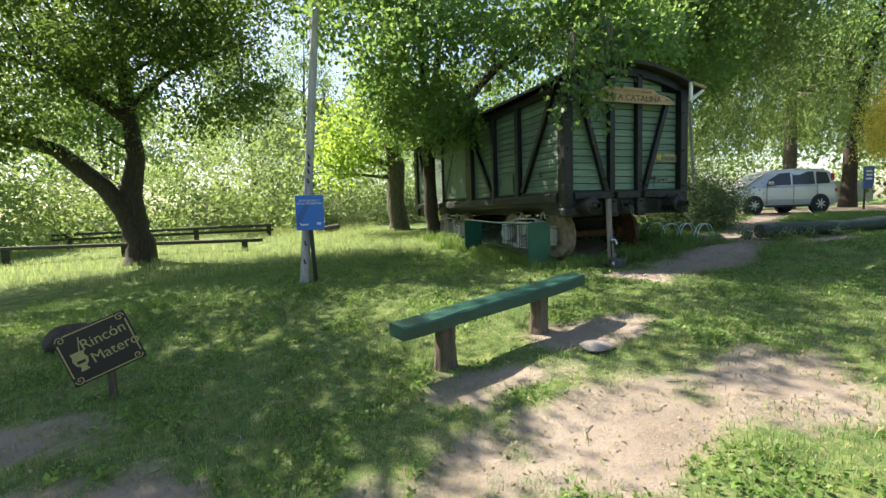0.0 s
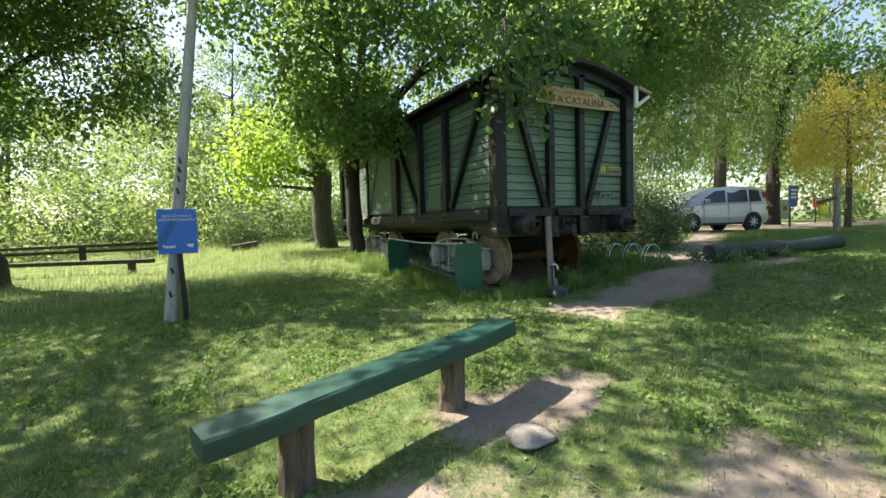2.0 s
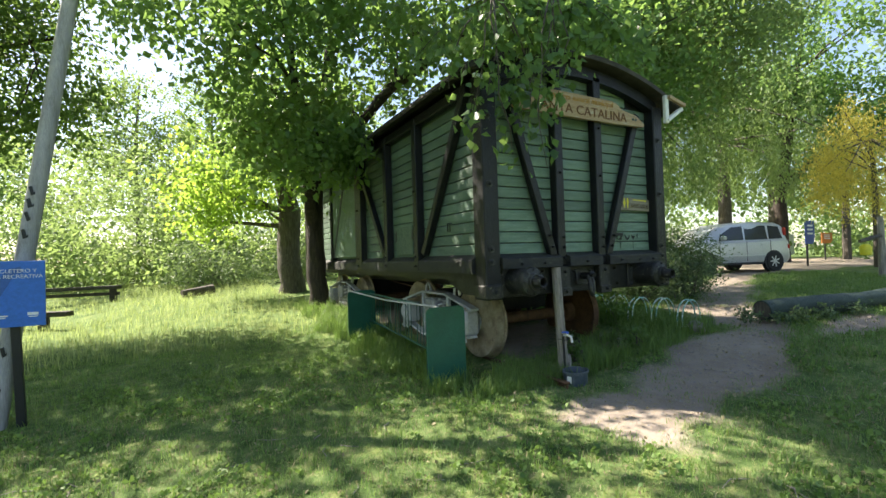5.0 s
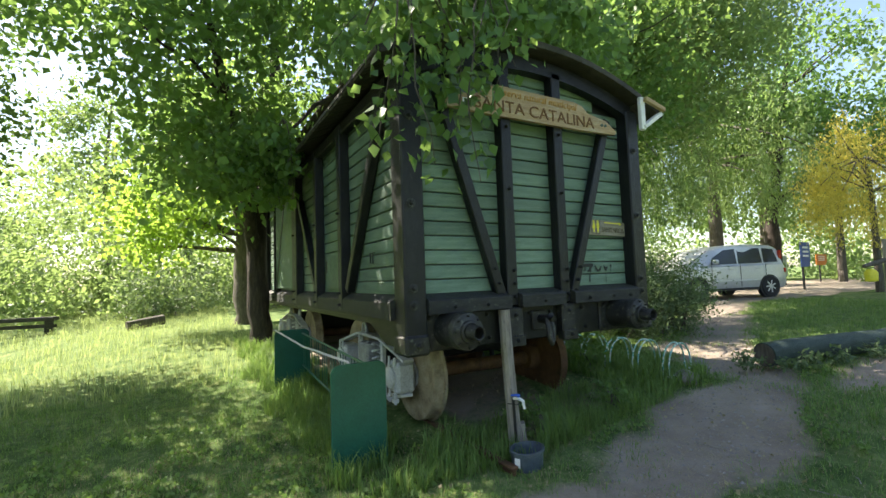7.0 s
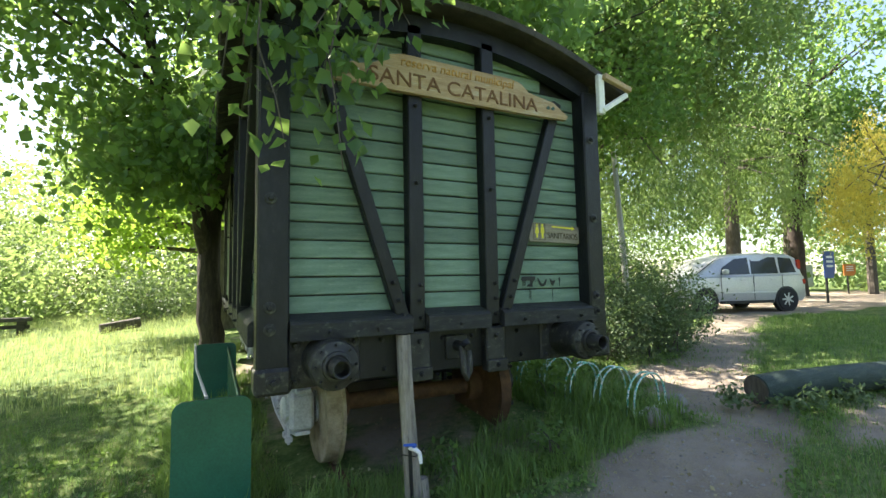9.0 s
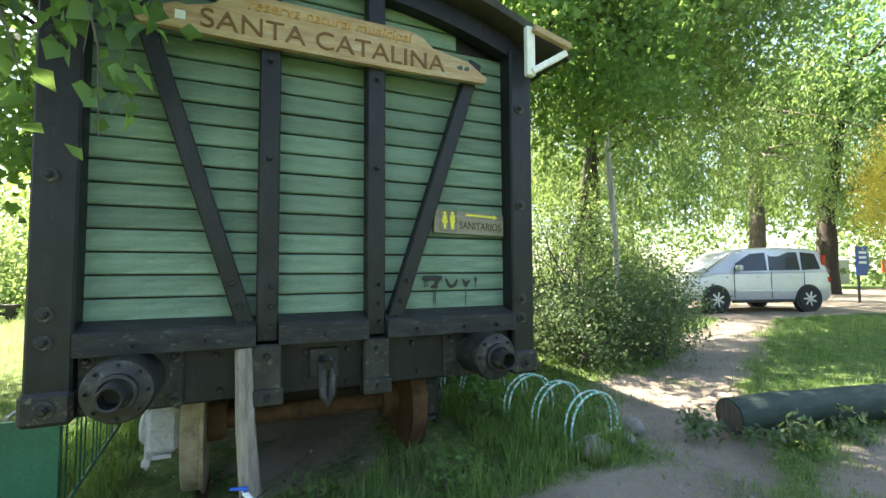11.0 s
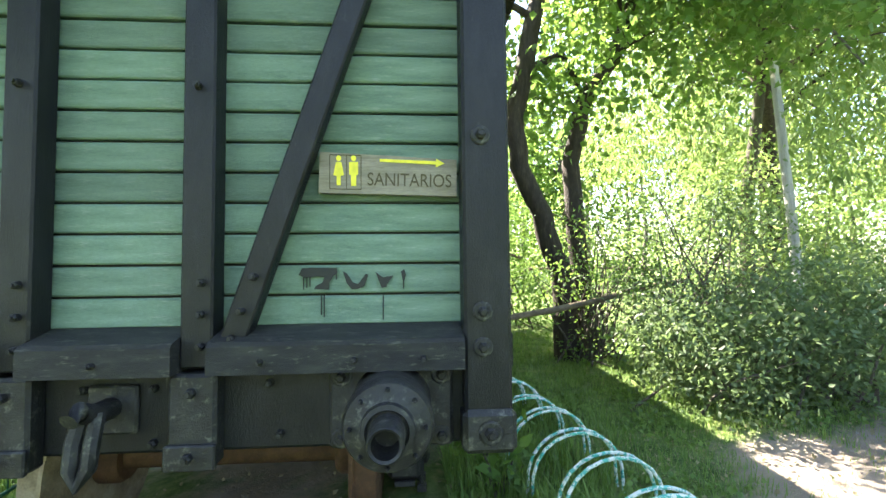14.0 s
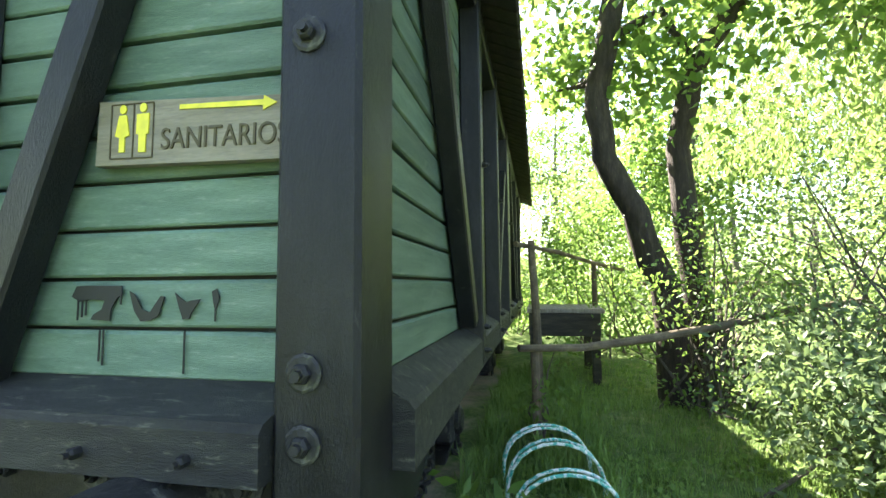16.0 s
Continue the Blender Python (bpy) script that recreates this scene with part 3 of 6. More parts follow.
g.beam((7.44, 7.64, 3.452), (7.74, 7.64, 3.643), 0.045, 0.07, 0.006, (0, 1, 0))
part("roof_bracket", g, WHITE_PAINT, wagon, "white painted triangular roof bracket")
part("bracket_rafter", Geo().beam((7.44, 7.60, 3.753), (7.76, 7.60, 3.677), 0.05, 0.045, 0.006, (0, 1, 0)), SIGN_WOOD, wagon, "raw wood rafter end")
g = Geo().box(4.50, 4.66, 7.62, 7.655, 3.538, 3.576, 0.004)
part("roof_bracket", g, WHITE_PAINT, wagon)

# buffers and the coupling hook
for bx in (5.09, 7.08):
    turn = Matrix.Translation((bx, 7.86, 1.51)) @ Euler((radians(90), 0, 0)).to_matrix().to_4x4()
    buf = part("buffer", Geo().lathe([(0.15, 0.0), (0.148, 0.06), (0.14, 0.12), (0.142, 0.2), (0.15, 0.24), (0.15, 0.29), (0.14, 0.31), (0.105, 0.32), (0.088, 0.33), (0.085, 0.355), (0.07, 0.36), (0.062, 0.35)], 32, turn), IRON, wagon, "cast iron buffer housing without its head", True)
    g = Geo()
    g.lathe([(0.058, 0.33), (0.056, 0.46), (0.05, 0.468), (0.042, 0.462), (0.04, 0.36)], 24, turn)
    part("plunger_tube", g, IRON, buf, "broken-off plunger tube", True)
    g = Geo().box(bx - 0.235, bx + 0.235, 7.835, 7.862, 1.34, 1.655, 0.02)
    part("buffer_plate", g, IRON, buf)
    for dx in (-0.19, 0.19):
        for dz in (-0.12, 0.11):
            bolt(buf, bx + dx, 7.836, 1.5 + dz, (0, -1, 0), 0.02)
    for k in range(8):
        a = k * math.tau / 8
        bolt(buf, bx + 0.122 * math.cos(a), 7.552, 1.51 + 0.122 * math.sin(a), (0, -1, 0), 0.008, False)
g = Geo().tube([(6.06, 7.86, 1.52), (6.06, 7.74, 1.52), (6.055, 7.68, 1.55), (6.05, 7.64, 1.53)], [0.04, 0.04, 0.035, 0.03], 10)
g.tube([(6.035, 7.72, 1.53), (6.03, 7.69, 1.44), (6.03, 7.68, 1.36), (6.05, 7.68, 1.31), (6.08, 7.69, 1.36), (6.085, 7.70, 1.45), (6.08, 7.73, 1.53)], 0.026, 8)
g.box(5.97, 6.15, 7.835, 7.862, 1.42, 1.60, 0.01)
part("coupling_hook", g, IRON, wagon, "iron coupling hook with a hanging link", True)

# bogies
AXLE_Z, WHEEL_R, GAUGE = 0.95, 0.46, 0.80


def wheel_parts(y, x, s, name_parent):
    turn = Matrix.Translation((x, y, AXLE_Z)) @ Euler((0, radians(90 * s), 0)).to_matrix().to_4x4()
    tyre = part("wheel", Geo().lathe([(0.40, 0.065), (WHEEL_R - 0.01, 0.065), (WHEEL_R, 0.055), (WHEEL_R + 0.004, -0.045), (WHEEL_R + 0.03, -0.055), (WHEEL_R + 0.03, -0.075), (0.40, -0.075)], 40, turn), WHEEL_TYRE if s < 0 else RUST, name_parent, "steel wheel with a dusty worn tyre" if s < 0 else "rusty brown steel wheel", True)
    part("wheel_disc", Geo().lathe([(0.405, 0.04), (0.39, 0.03), (0.25, -0.005), (0.14, 0.02), (0.13, 0.08), (0.09, 0.09), (0.05, 0.09)], 32, turn), GREY_WHEEL if s < 0 else RUST, tyre, "", True)
    g = Geo()
    for k in range(6):
        a = k * math.tau / 6 + 0.3
        g.lathe([(0.045, 0.0), (0.045, 0.016)], 14, turn @ Matrix.Translation((0.29 * math.cos(a), 0.29 * math.sin(a), 0)))
    part("disc_holes", g, BLACK_PAINT, tyre)


for by in (9.75, 14.35):
    for y in (by - 0.85, by + 0.85):
        part("axle", Geo().tube([(5.15, y, AXLE_Z), (5.45, y, AXLE_Z), (6.75, y, AXLE_Z), (7.05, y, AXLE_Z)], [0.085, 0.075, 0.075, 0.085], 18), RUST, wagon, "rusty brown axle", True)
        for s in (-1, 1):
            wheel_parts(y, MIDX + s * GAUGE, s, wagon)
            part("hub", Geo().lathe([(0.13, -0.2), (0.15, -0.17), (0.15, -0.05), (0.12, -0.02)], 20, Matrix.Translation((MIDX + s * GAUGE, y, AXLE_Z)) @ Euler((0, radians(90 * s), 0)).to_matrix().to_4x4()), RUST, wagon, "", True)
    for s in (-1, 1):
        xo = MIDX + s * (GAUGE + 0.20)
        mat = WHITE_FRAME if s < 0 else IRON
        frame_part = part("bogie_frame", Geo().beam((xo, by - 0.35, AXLE_Z + 0.33), (xo, by + 0.35, AXLE_Z + 0.33), 0.12, 0.03, 0.005), mat, wagon, "white painted bogie side frame with axle boxes" if s < 0 else "dark iron bogie side frame")
        for y in (by - 0.85, by + 0.85):
            g = Geo().box(xo - 0.10, xo + 0.10, y - 0.14, y + 0.14, AXLE_Z - 0.16, AXLE_Z + 0.15, 0.03)
            turn = Matrix.Translation((xo + s * 0.09, y, AXLE_Z)) @ Euler((0, radians(90 * s), 0)).to_matrix().to_4x4()
            g.lathe([(0.11, 0), (0.11, 0.04), (0.08, 0.06)], 20, turn)
            part("axle_box", g, mat, frame_part)
        for ya, za, yb2, zb2 in ((-1.05, 0.17, -0.35, 0.33), (0.35, 0.33, 1.05, 0.17), (-1.0, -0.17, -0.35, -0.30), (-0.35, -0.30, 0.35, -0.30), (0.35, -0.30, 1.0, -0.17)):
            part("arch_bar", Geo().beam((xo, by + ya, AXLE_Z + za), (xo, by + yb2, AXLE_Z + zb2), 0.12, 0.03, 0.005), mat, frame_part)
        for y in (by - 0.38, by + 0.38):
            part("column", Geo().beam((xo, y, AXLE_Z - 0.30), (xo, y, AXLE_Z + 0.33), 0.05, 0.06, 0.006), mat, frame_part)
        for y in (by - 0.2, by, by + 0.2):
            pts = [(xo + 0.055 * math.cos(k * 0.7), y + 0.055 * math.sin(k * 0.7), AXLE_Z - 0.27 + k * 0.009) for k in range(60)]
            part("coil_spring", Geo().tube(pts, 0.014, 6), mat, frame_part)
        for y in (by - 0.62, by + 0.22):
            part("lifting_loop", Geo().tube([(xo, y + 0.07 * math.cos(a), AXLE_Z + 0.33 + 0.13 * math.sin(a)) for a in [k * math.pi / 10 for k in range(11)]], 0.018, 8), mat, frame_part)
        for y in (by - 0.93, by - 0.79, by + 0.79, by + 0.93):
            g = Geo().tube([(xo + s * 0.1, y, AXLE_Z - 0.26), (xo + s * 0.1, y, AXLE_Z + 0.2)], 0.014, 8)
            g.box(xo + s * 0.1 - 0.028, xo + s * 0.1 + 0.028, y - 0.028, y + 0.028, AXLE_Z - 0.24, AXLE_Z - 0.2, 0.004)
            part("hanger_rod", g, mat, frame_part)
    part("bolster", Geo().box(5.2, 7.02, by - 0.17, by + 0.17, AXLE_Z, AXLE_Z + 0.38, 0.02), BLACK_PAINT, wagon)
    part("bolster_side", Geo().box(5.0, 5.2, by - 0.16, by + 0.16, AXLE_Z - 0.02, AXLE_Z + 0.25, 0.02), GREY_WHEEL, wagon)
g = Geo()
g.box(5.5, 5.62, 8.02, YB, 1.36, 1.60, 0.01)
g.box(6.6, 6.72, 8.02, YB, 1.36, 1.60, 0.01)
part("underframe", g, BLACK_PAINT, wagon)
part("floor", Geo().box(4.80, 7.42, 7.98, YB - 0.06, 1.605, 1.66, 0.004), DARK_WOOD, wagon)
g = Geo()
g.tube([(5.9, 8.2, 1.32), (5.95, 11.0, 1.12), (6.0, 13.8, 1.3)], 0.018, 8)
g.tube([(6.35, 8.2, 1.32), (6.3, 11.0, 1.12), (6.2, 13.8, 1.3)], 0.018, 8)
part("truss_rods", g, RUST, wagon)
g = Geo()
for s in (-1, 1):
    g.box(MIDX + s * GAUGE - 0.035, MIDX + s * GAUGE + 0.035, 7.4, 17.5, AXLE_Z - WHEEL_R - 0.03, AXLE_Z - WHEEL_R - 0.002, 0.01)
    g.box(MIDX + s * GAUGE - 0.01, MIDX + s * GAUGE + 0.01, 7.4, 17.5, AXLE_Z - WHEEL_R - 0.16, AXLE_Z - WHEEL_R - 0.028, 0.004)
    g.box(MIDX + s * GAUGE - 0.07, MIDX + s * GAUGE + 0.07, 7.4, 17.5, AXLE_Z - WHEEL_R - 0.175, AXLE_Z - WHEEL_R - 0.158, 0.004)
tagged(part("railway_track", g, RUST), "short length of rusty rail sunk in earth and grass", "railway track")


# ---- writing ----


def writing(name, text, size, mat, m, parent=None, depth=0.003, align="CENTER", spacing=1.0, shear=0.0):
    cu = bpy.data.curves.new(name, "FONT")
    cu.body, cu.size, cu.extrude, cu.align_x, cu.align_y = text, size, depth, align, "CENTER"
    cu.space_character, cu.shear = spacing, shear
    tmp = new(name, cu)
    dg = bpy.context.evaluated_depsgraph_get()
    me = bpy.data.meshes.new_from_object(tmp.evaluated_get(dg))
    bpy.data.objects.remove(tmp)
    me.name = name
    me.materials.clear()
    me.materials.append(mat)
    me.transform(m)
    return part(name, me, mat, parent)


FACE = Euler((radians(90), 0, 0)).to_matrix().to_4x4()      # writing that faces -y

# wagon name board
name_sign = thing("name_board", (6.1, 7.765, 3.328), "long carved wooden name board on the wagon's end", "sign")
out = [(5.06, 3.385), (5.09, 3.361), (5.6, 3.352), (6.6, 3.352), (7.13, 3.366), (7.15, 3.4), (7.0, 3.495), (6.85, 3.519), (6.74, 3.538), (6.66, 3.6), (6.56, 3.624), (5.62, 3.629), (5.52, 3.605), (5.42, 3.529), (5.30, 3.495), (5.25, 3.5), (5.10, 3.433)]
part("board", Geo().prism(out, 7.755, 7.795), SIGN_WOOD, name_sign)
writing("lettering", "SANTA CATALINA", 0.155, LETTER_BROWN, Matrix.Translation((6.09, 7.753, 3.438)) @ FACE @ Matrix.Diagonal((1.12, 1, 1, 1)), name_sign, 0.004, "CENTER", 1.02)
writing("small_lettering", "reserva natural municipal", 0.095, LETTER_OCHRE, Matrix.Translation((6.09, 7.753, 3.572)) @ FACE, name_sign, 0.004, "CENTER", 1.02, 0.15)
part("sticker", Geo().box(5.245, 5.295, 7.751, 7.756, 3.409, 3.457, 0.001), WHITE_PAINT, name_sign)
g = Geo()
for dx, s in ((6.935, -1), (6.985, 1)):
    g.prism([(dx - 0.022, 3.443), (dx - 0.008, 3.428), (dx + 0.016, 3.431), (dx + 0.022, 3.452), (dx + 0.004, 3.462)], 7.751, 7.756)
part("leaf_emblem", g, plain("emblem_dark_green", (0.03, 0.07, 0.05)), name_sign)
part("wire", Geo().tube([(5.72, 7.79, 3.805), (5.76, 7.77, 3.739), (5.74, 7.775, 3.672), (5.78, 7.77, 3.615)], 0.004, 5), IRON, name_sign)

# restroom board
san = thing("restroom_board", (7.04, 7.88, 2.306), "small wooden board with yellow pictograms and an arrow", "sign")
part("board", Geo().prism([(6.725, 2.32), (7.35, 2.306), (7.352, 2.454), (6.73, 2.483)], 7.875, 7.903), SAN_WOOD, san)
for cx, skirt in ((6.815, True), (6.882, False)):
    g = Geo().lathe([(0.0115, 0), (0.0115, 0.003)], 14, Matrix.Translation((cx, 7.8745, 2.457)) @ FACE)
    if skirt:
        g.prism([(cx - 0.012, 2.442), (cx - 0.024, 2.39), (cx - 0.009, 2.386), (cx - 0.009, 2.349), (cx + 0.009, 2.349), (cx + 0.009, 2.386), (cx + 0.024, 2.39), (cx + 0.012, 2.442)], 7.8715, 7.8745)
    else:
        g.prism([(cx - 0.02, 2.442), (cx - 0.02, 2.392), (cx - 0.012, 2.39), (cx - 0.011, 2.346), (cx + 0.011, 2.346), (cx + 0.012, 2.39), (cx + 0.02, 2.392), (cx + 0.02, 2.442)], 7.8715, 7.8745)
    part("pictogram", g, YELLOW, san)
g = Geo().prism([(7.0, 2.444), (7.255, 2.434), (7.255, 2.423), (7.295, 2.438), (7.257, 2.457), (7.256, 2.447), (7.0, 2.455)], 7.8715, 7.8745)
part("arrow", g, YELLOW, san)
writing("lettering", "SANITARIOS", 0.074, LETTER_DARK, Matrix.Translation((7.135, 7.8735, 2.368)) @ FACE @ Matrix.Rotation(radians(-1.2), 4, "Z") @ Matrix.Diagonal((0.94, 1, 1, 1)), san, 0.002)
g = Geo()
for a, b in (((6.775, 2.335), (6.775, 2.471)), ((6.915, 2.332), (6.915, 2.469)), ((6.775, 2.335), (6.915, 2.332)), ((6.775, 2.471), (6.915, 2.469)), ((6.85, 2.335), (6.85, 2.469))):
    g.beam((a[0], 7.8735, a[1]), (b[0], 7.8735, b[1]), 0.003, 0.003, 0.0005, (0, 1, 0))
part("carved_frame", g, LETTER_DARK, san)
san.matrix_basis = Matrix.Translation((6.735, 0, 0)) @ Matrix.Diagonal((0.875, 1, 1, 1)) @ Matrix.Translation((-6.725, 0, 0)) @ san.matrix_basis

# sprayed marks on the planks
g = Geo()
yb = 7.9015


def blot(pts, wob=0.006):
    r = random.Random(len(pts))
    g.prism([(x + r.uniform(-wob, wob) * 0.5, z + r.uniform(-wob, wob) * 0.5) for x, z in pts], yb, yb + 0.003)


blot([(6.655, 1.996), (6.665, 2.02), (6.70, 2.026), (6.80, 2.022), (6.805, 2.001), (6.79, 1.991), (6.775, 1.967), (6.768, 1.938), (6.715, 1.938), (6.72, 1.955), (6.745, 1.964), (6.755, 1.986), (6.72, 1.991), (6.68, 1.986)])
blot([(6.825, 2.01), (6.842, 2.002), (6.862, 1.964), (6.885, 1.96), (6.915, 1.999), (6.928, 1.993), (6.908, 1.953), (6.885, 1.938), (6.862, 1.938), (6.84, 1.962)])
blot([(6.955, 2.006), (6.968, 1.996), (6.985, 1.981), (7.0, 1.989), (7.025, 1.991), (7.02, 1.977), (7.0, 1.962), (6.995, 1.943), (6.98, 1.943), (6.968, 1.967)])
blot([(7.055, 2.006), (7.067, 2.012), (7.075, 1.991), (7.07, 1.962), (7.06, 1.972)])
for x, z0, z1 in ((6.672, 1.938, 1.991), (6.685, 1.945, 1.991), (6.697, 1.95, 1.991), (6.742, 1.838, 1.915), (6.753, 1.829, 1.915), (6.985, 1.815, 1.917), (7.066, 1.938, 1.972), (6.8, 1.977, 2.001)):
    g.box(x - 0.0022, x + 0.0022, yb, yb + 0.003, z0, z1, 0.0005)
part("sprayed_mark", g, SPRAY, wagon, "black sprayed scrawl with runs of paint").matrix_basis = Matrix.Translation((0.06, 0, 0))
wagon.matrix_basis = Matrix.Translation((-0.06, 0, 0)) @ wagon.matrix_basis
name_sign.matrix_basis = Matrix.Translation((-0.055, 0, 0)) @ name_sign.matrix_basis

# ---- lawn furniture ----


def bench():
    b = thing("plank_bench", (1.9, 5.0, height(1.9, 5.0)), "dark green heavy plank bench on rough tree-stump legs", "bench")
    ax, bx = Vector((0.76, 4.84, 0.46)), Vector((3.06, 5.43, 0.65))
    way = (bx - ax).normalized()
    n, half = 14, 0.135
    g = Geo()
    r = random.Random(2)
    across = Vector((-way.y, way.x, 0)).normalized()
    v, f = [], []
    ring = [(-half, -0.055), (-half, 0.045), (-half + 0.014, 0.06), (half - 0.014, 0.06), (half, 0.045), (half, -0.055)]
    for i in range(n):
        p = ax + (bx - ax) * i / (n - 1)
        w = 1 + r.uniform(-0.05, 0.05) - (0.12 if i in (0, n - 1) else 0)
        dz = r.uniform(-0.006, 0.006)
        v += [tuple(p + across * (a * w + r.uniform(-0.004, 0.004)) + Vector((0, 0, h + 0.03 + dz))) for a, h in ring]
    k = len(ring)
    for i in range(n - 1):
        f += [[i * k + j, i * k + (j + 1) % k, (i + 1) * k + (j + 1) % k, (i + 1) * k + j] for j in range(k)]
    f += [list(range(k)), [(n - 1) * k + j for j in range(k)][::-1]]
    g.add(v, f)
    part("seat", g, BENCH_GREEN, b)
    for fx in (0.22, 0.74):
        p = ax + (bx - ax) * fx
        z0 = height(p.x, p.y) - 0.1
        pts = [(p.x - 0.02 * (1 - q), p.y + 0.01 * q, z0 + (p.z - 0.02 - z0) * q) for q in (0, 0.3, 0.6, 1.0)]
        part("leg", Geo().tube(pts, [0.115, 0.10, 0.095, 0.10], 12, True, 0.22, int(fx * 100)), BROWN_WOOD, b, "rough split stump leg")


bench()


def pole():
    pts = [(0.30 + 0.105 * z, 9.75 + 0.15 * z, z) for z in (-0.1, 0.8, 1.8, 3, 4.2, 5.5, 7.0)]
    ob = part("utility_pole", Geo().tube(pts, [0.085, 0.083, 0.08, 0.078, 0.075, 0.072, 0.068], 16, True, 0.06, 3), POLE_WOOD, None, "", True)
    tagged(ob, "tall leaning grey wooden pole with dark scratched marks", "pole")
    g = Geo()
    for z, w in ((0.62, 0.35), (0.95, 0.3), (2.1, 0.4), (2.28, 0.25), (2.42, 0.45), (2.55, 0.3)):
        cx = 0.30 + 0.105 * z
        g.prism([(cx - 0.05 * w, z), (cx + 0.045 * w, z + 0.015), (cx + 0.05 * w, z + 0.045), (cx + 0.02 * w, z + 0.03), (cx - 0.01, z + 0.1), (cx - 0.035, z + 0.09)], 9.662 + 0.15 * z, 9.69 + 0.15 * z)
    part("scrawl", g, BLACK_POST, ob)


pole()


def blue_sign():
    s = thing("bicycle_area_sign", (0.66, 11.32, 0.04), "blue lettered board on a black leaning post", "sign")
    part("post", Geo().beam((0.70, 11.36, -0.3), (0.62, 11.36, 1.8), 0.09, 0.05, 0.006, (0, 1, 0)), BLACK_POST, s)
    board = part("board", Geo().box(0.335, 0.94, 11.285, 11.305, 1.12, 1.895, 0.004), BLUE, s)
    part("band", Geo().prism([(0.345, 1.21), (0.345, 1.40), (0.60, 1.80), (0.72, 1.83), (0.73, 1.76), (0.66, 1.74), (0.40, 1.20)], 11.2805, 11.2845), BLUE_DARK, board)
    writing("lettering", "BICICLETERO Y", 0.062, SIGN_WHITE, Matrix.Translation((0.64, 11.2795, 1.775)) @ FACE @ Matrix.Diagonal((1.06, 1, 1, 1)), board, 0.001)
    writing("lettering", "ZONA RECREATIVA", 0.062, SIGN_WHITE, Matrix.Translation((0.64, 11.2795, 1.71)) @ FACE @ Matrix.Diagonal((1.02, 1, 1, 1)), board, 0.001)
    g = Geo()
    g.box(0.41, 0.60, 11.2795, 11.2835, 1.245, 1.262, 0.001)
    g.box(0.43, 0.58, 11.2795, 11.2835, 1.225, 1.237, 0.001)
    g.box(0.405, 0.425, 11.2795, 11.2835, 1.262, 1.285, 0.001)
    part("small_print", g, SIGN_WHITE, board)
    g = Geo()
    g.box(0.775, 0.875, 11.2795, 11.2835, 1.25, 1.285, 0.001)
    g.box(0.785, 0.87, 11.2795, 11.2835, 1.228, 1.24, 0.001)
    part("emblem", g, SIGN_WHITE, board)
    s.matrix_basis = Matrix.Translation((0.49, 9.7, 1.56)) @ Matrix.Scale(0.81, 4) @ Matrix.Translation((-0.6375, -11.295, -1.5075)) @ s.matrix_basis


blue_sign()


def corner_sign():
    cx, cy, cz = -1.60, 5.70, 0.45
    s = thing("painted_plaque", (cx, cy, height(cx, cy)), "tilted dark brown plaque with cream lettering on a stake", "sign")
    m = Matrix.Translation((cx, cy, cz)) @ Matrix.Rotation(radians(-8), 4, "X") @ Matrix.Rotation(radians(-21), 4, "Y")
    part("stake", Geo().box(cx + 0.02, cx + 0.08, cy + 0.03, cy + 0.07, height(cx, cy) - 0.1, cz + 0.1, 0.006), BROWN_WOOD, s)
    g = Geo().box(-0.275, 0.275, 0, 0.022, -0.225, 0.225, 0.004, m)
    board = part("board", g, SIGN_DARK, s)
    g = Geo()
    for a, b in (((-0.2, 0.207), (0.2, 0.207)), ((-0.2, -0.207), (0.2, -0.207)), ((-0.257, -0.15), (-0.257, 0.15)), ((0.257, -0.15), (0.257, 0.15))):
        g.beam(m @ Vector((a[0], -0.002, a[1])), m @ Vector((b[0], -0.002, b[1])), 0.010, 0.006, 0.001, m.to_3x3() @ Vector((0, 1, 0)))
    for sx in (-1, 1):
        for sz in (-1, 1):
            pts = [m @ Vector((sx * (0.225 + (0.036 - k * 0.0018) * math.cos(k * 0.5)), -0.003, sz * (0.18 + (0.036 - k * 0.0018) * math.sin(k * 0.5)))) for k in range(18)]
            g.tube(pts, 0.005, 5)
    part("border", g, SIGN_CREAM, board)
    writing("lettering", "Rincón", 0.125, SIGN_CREAM, m @ Matrix.Translation((0.06, -0.004, 0.085)) @ FACE @ Matrix.Rotation(radians(3), 4, "Z"), board, 0.002)
    writing("lettering", "Matero", 0.125, SIGN_CREAM, m @ Matrix.Translation((0.10, -0.004, -0.05)) @ FACE @ Matrix.Rotation(radians(3), 4, "Z"), board, 0.002)
    g = Geo()
    g.prism([(-0.21, 0.045), (-0.205, 0.01), (-0.215, -0.02), (-0.20, -0.065), (-0.175, -0.085), (-0.19, -0.12), (-0.12, -0.12), (-0.135, -0.085), (-0.11, -0.06), (-0.10, -0.02), (-0.115, 0.01), (-0.105, 0.045)], -0.004, -0.001, m)
    g.beam(m @ Vector((-0.14, -0.003, 0.04)), m @ Vector((-0.10, -0.003, 0.16)), 0.008, 0.005, 0.001, m.to_3x3() @ Vector((0, 1, 0)))
    part("gourd_drawing", g, SIGN_CREAM, board)
    g = Geo().prism([(-0.19, -0.03), (-0.185, -0.055), (-0.13, -0.055), (-0.12, -0.03)], -0.006, -0.003, m)
    part("gourd_band", g, SIGN_DARK, board)


corner_sign()


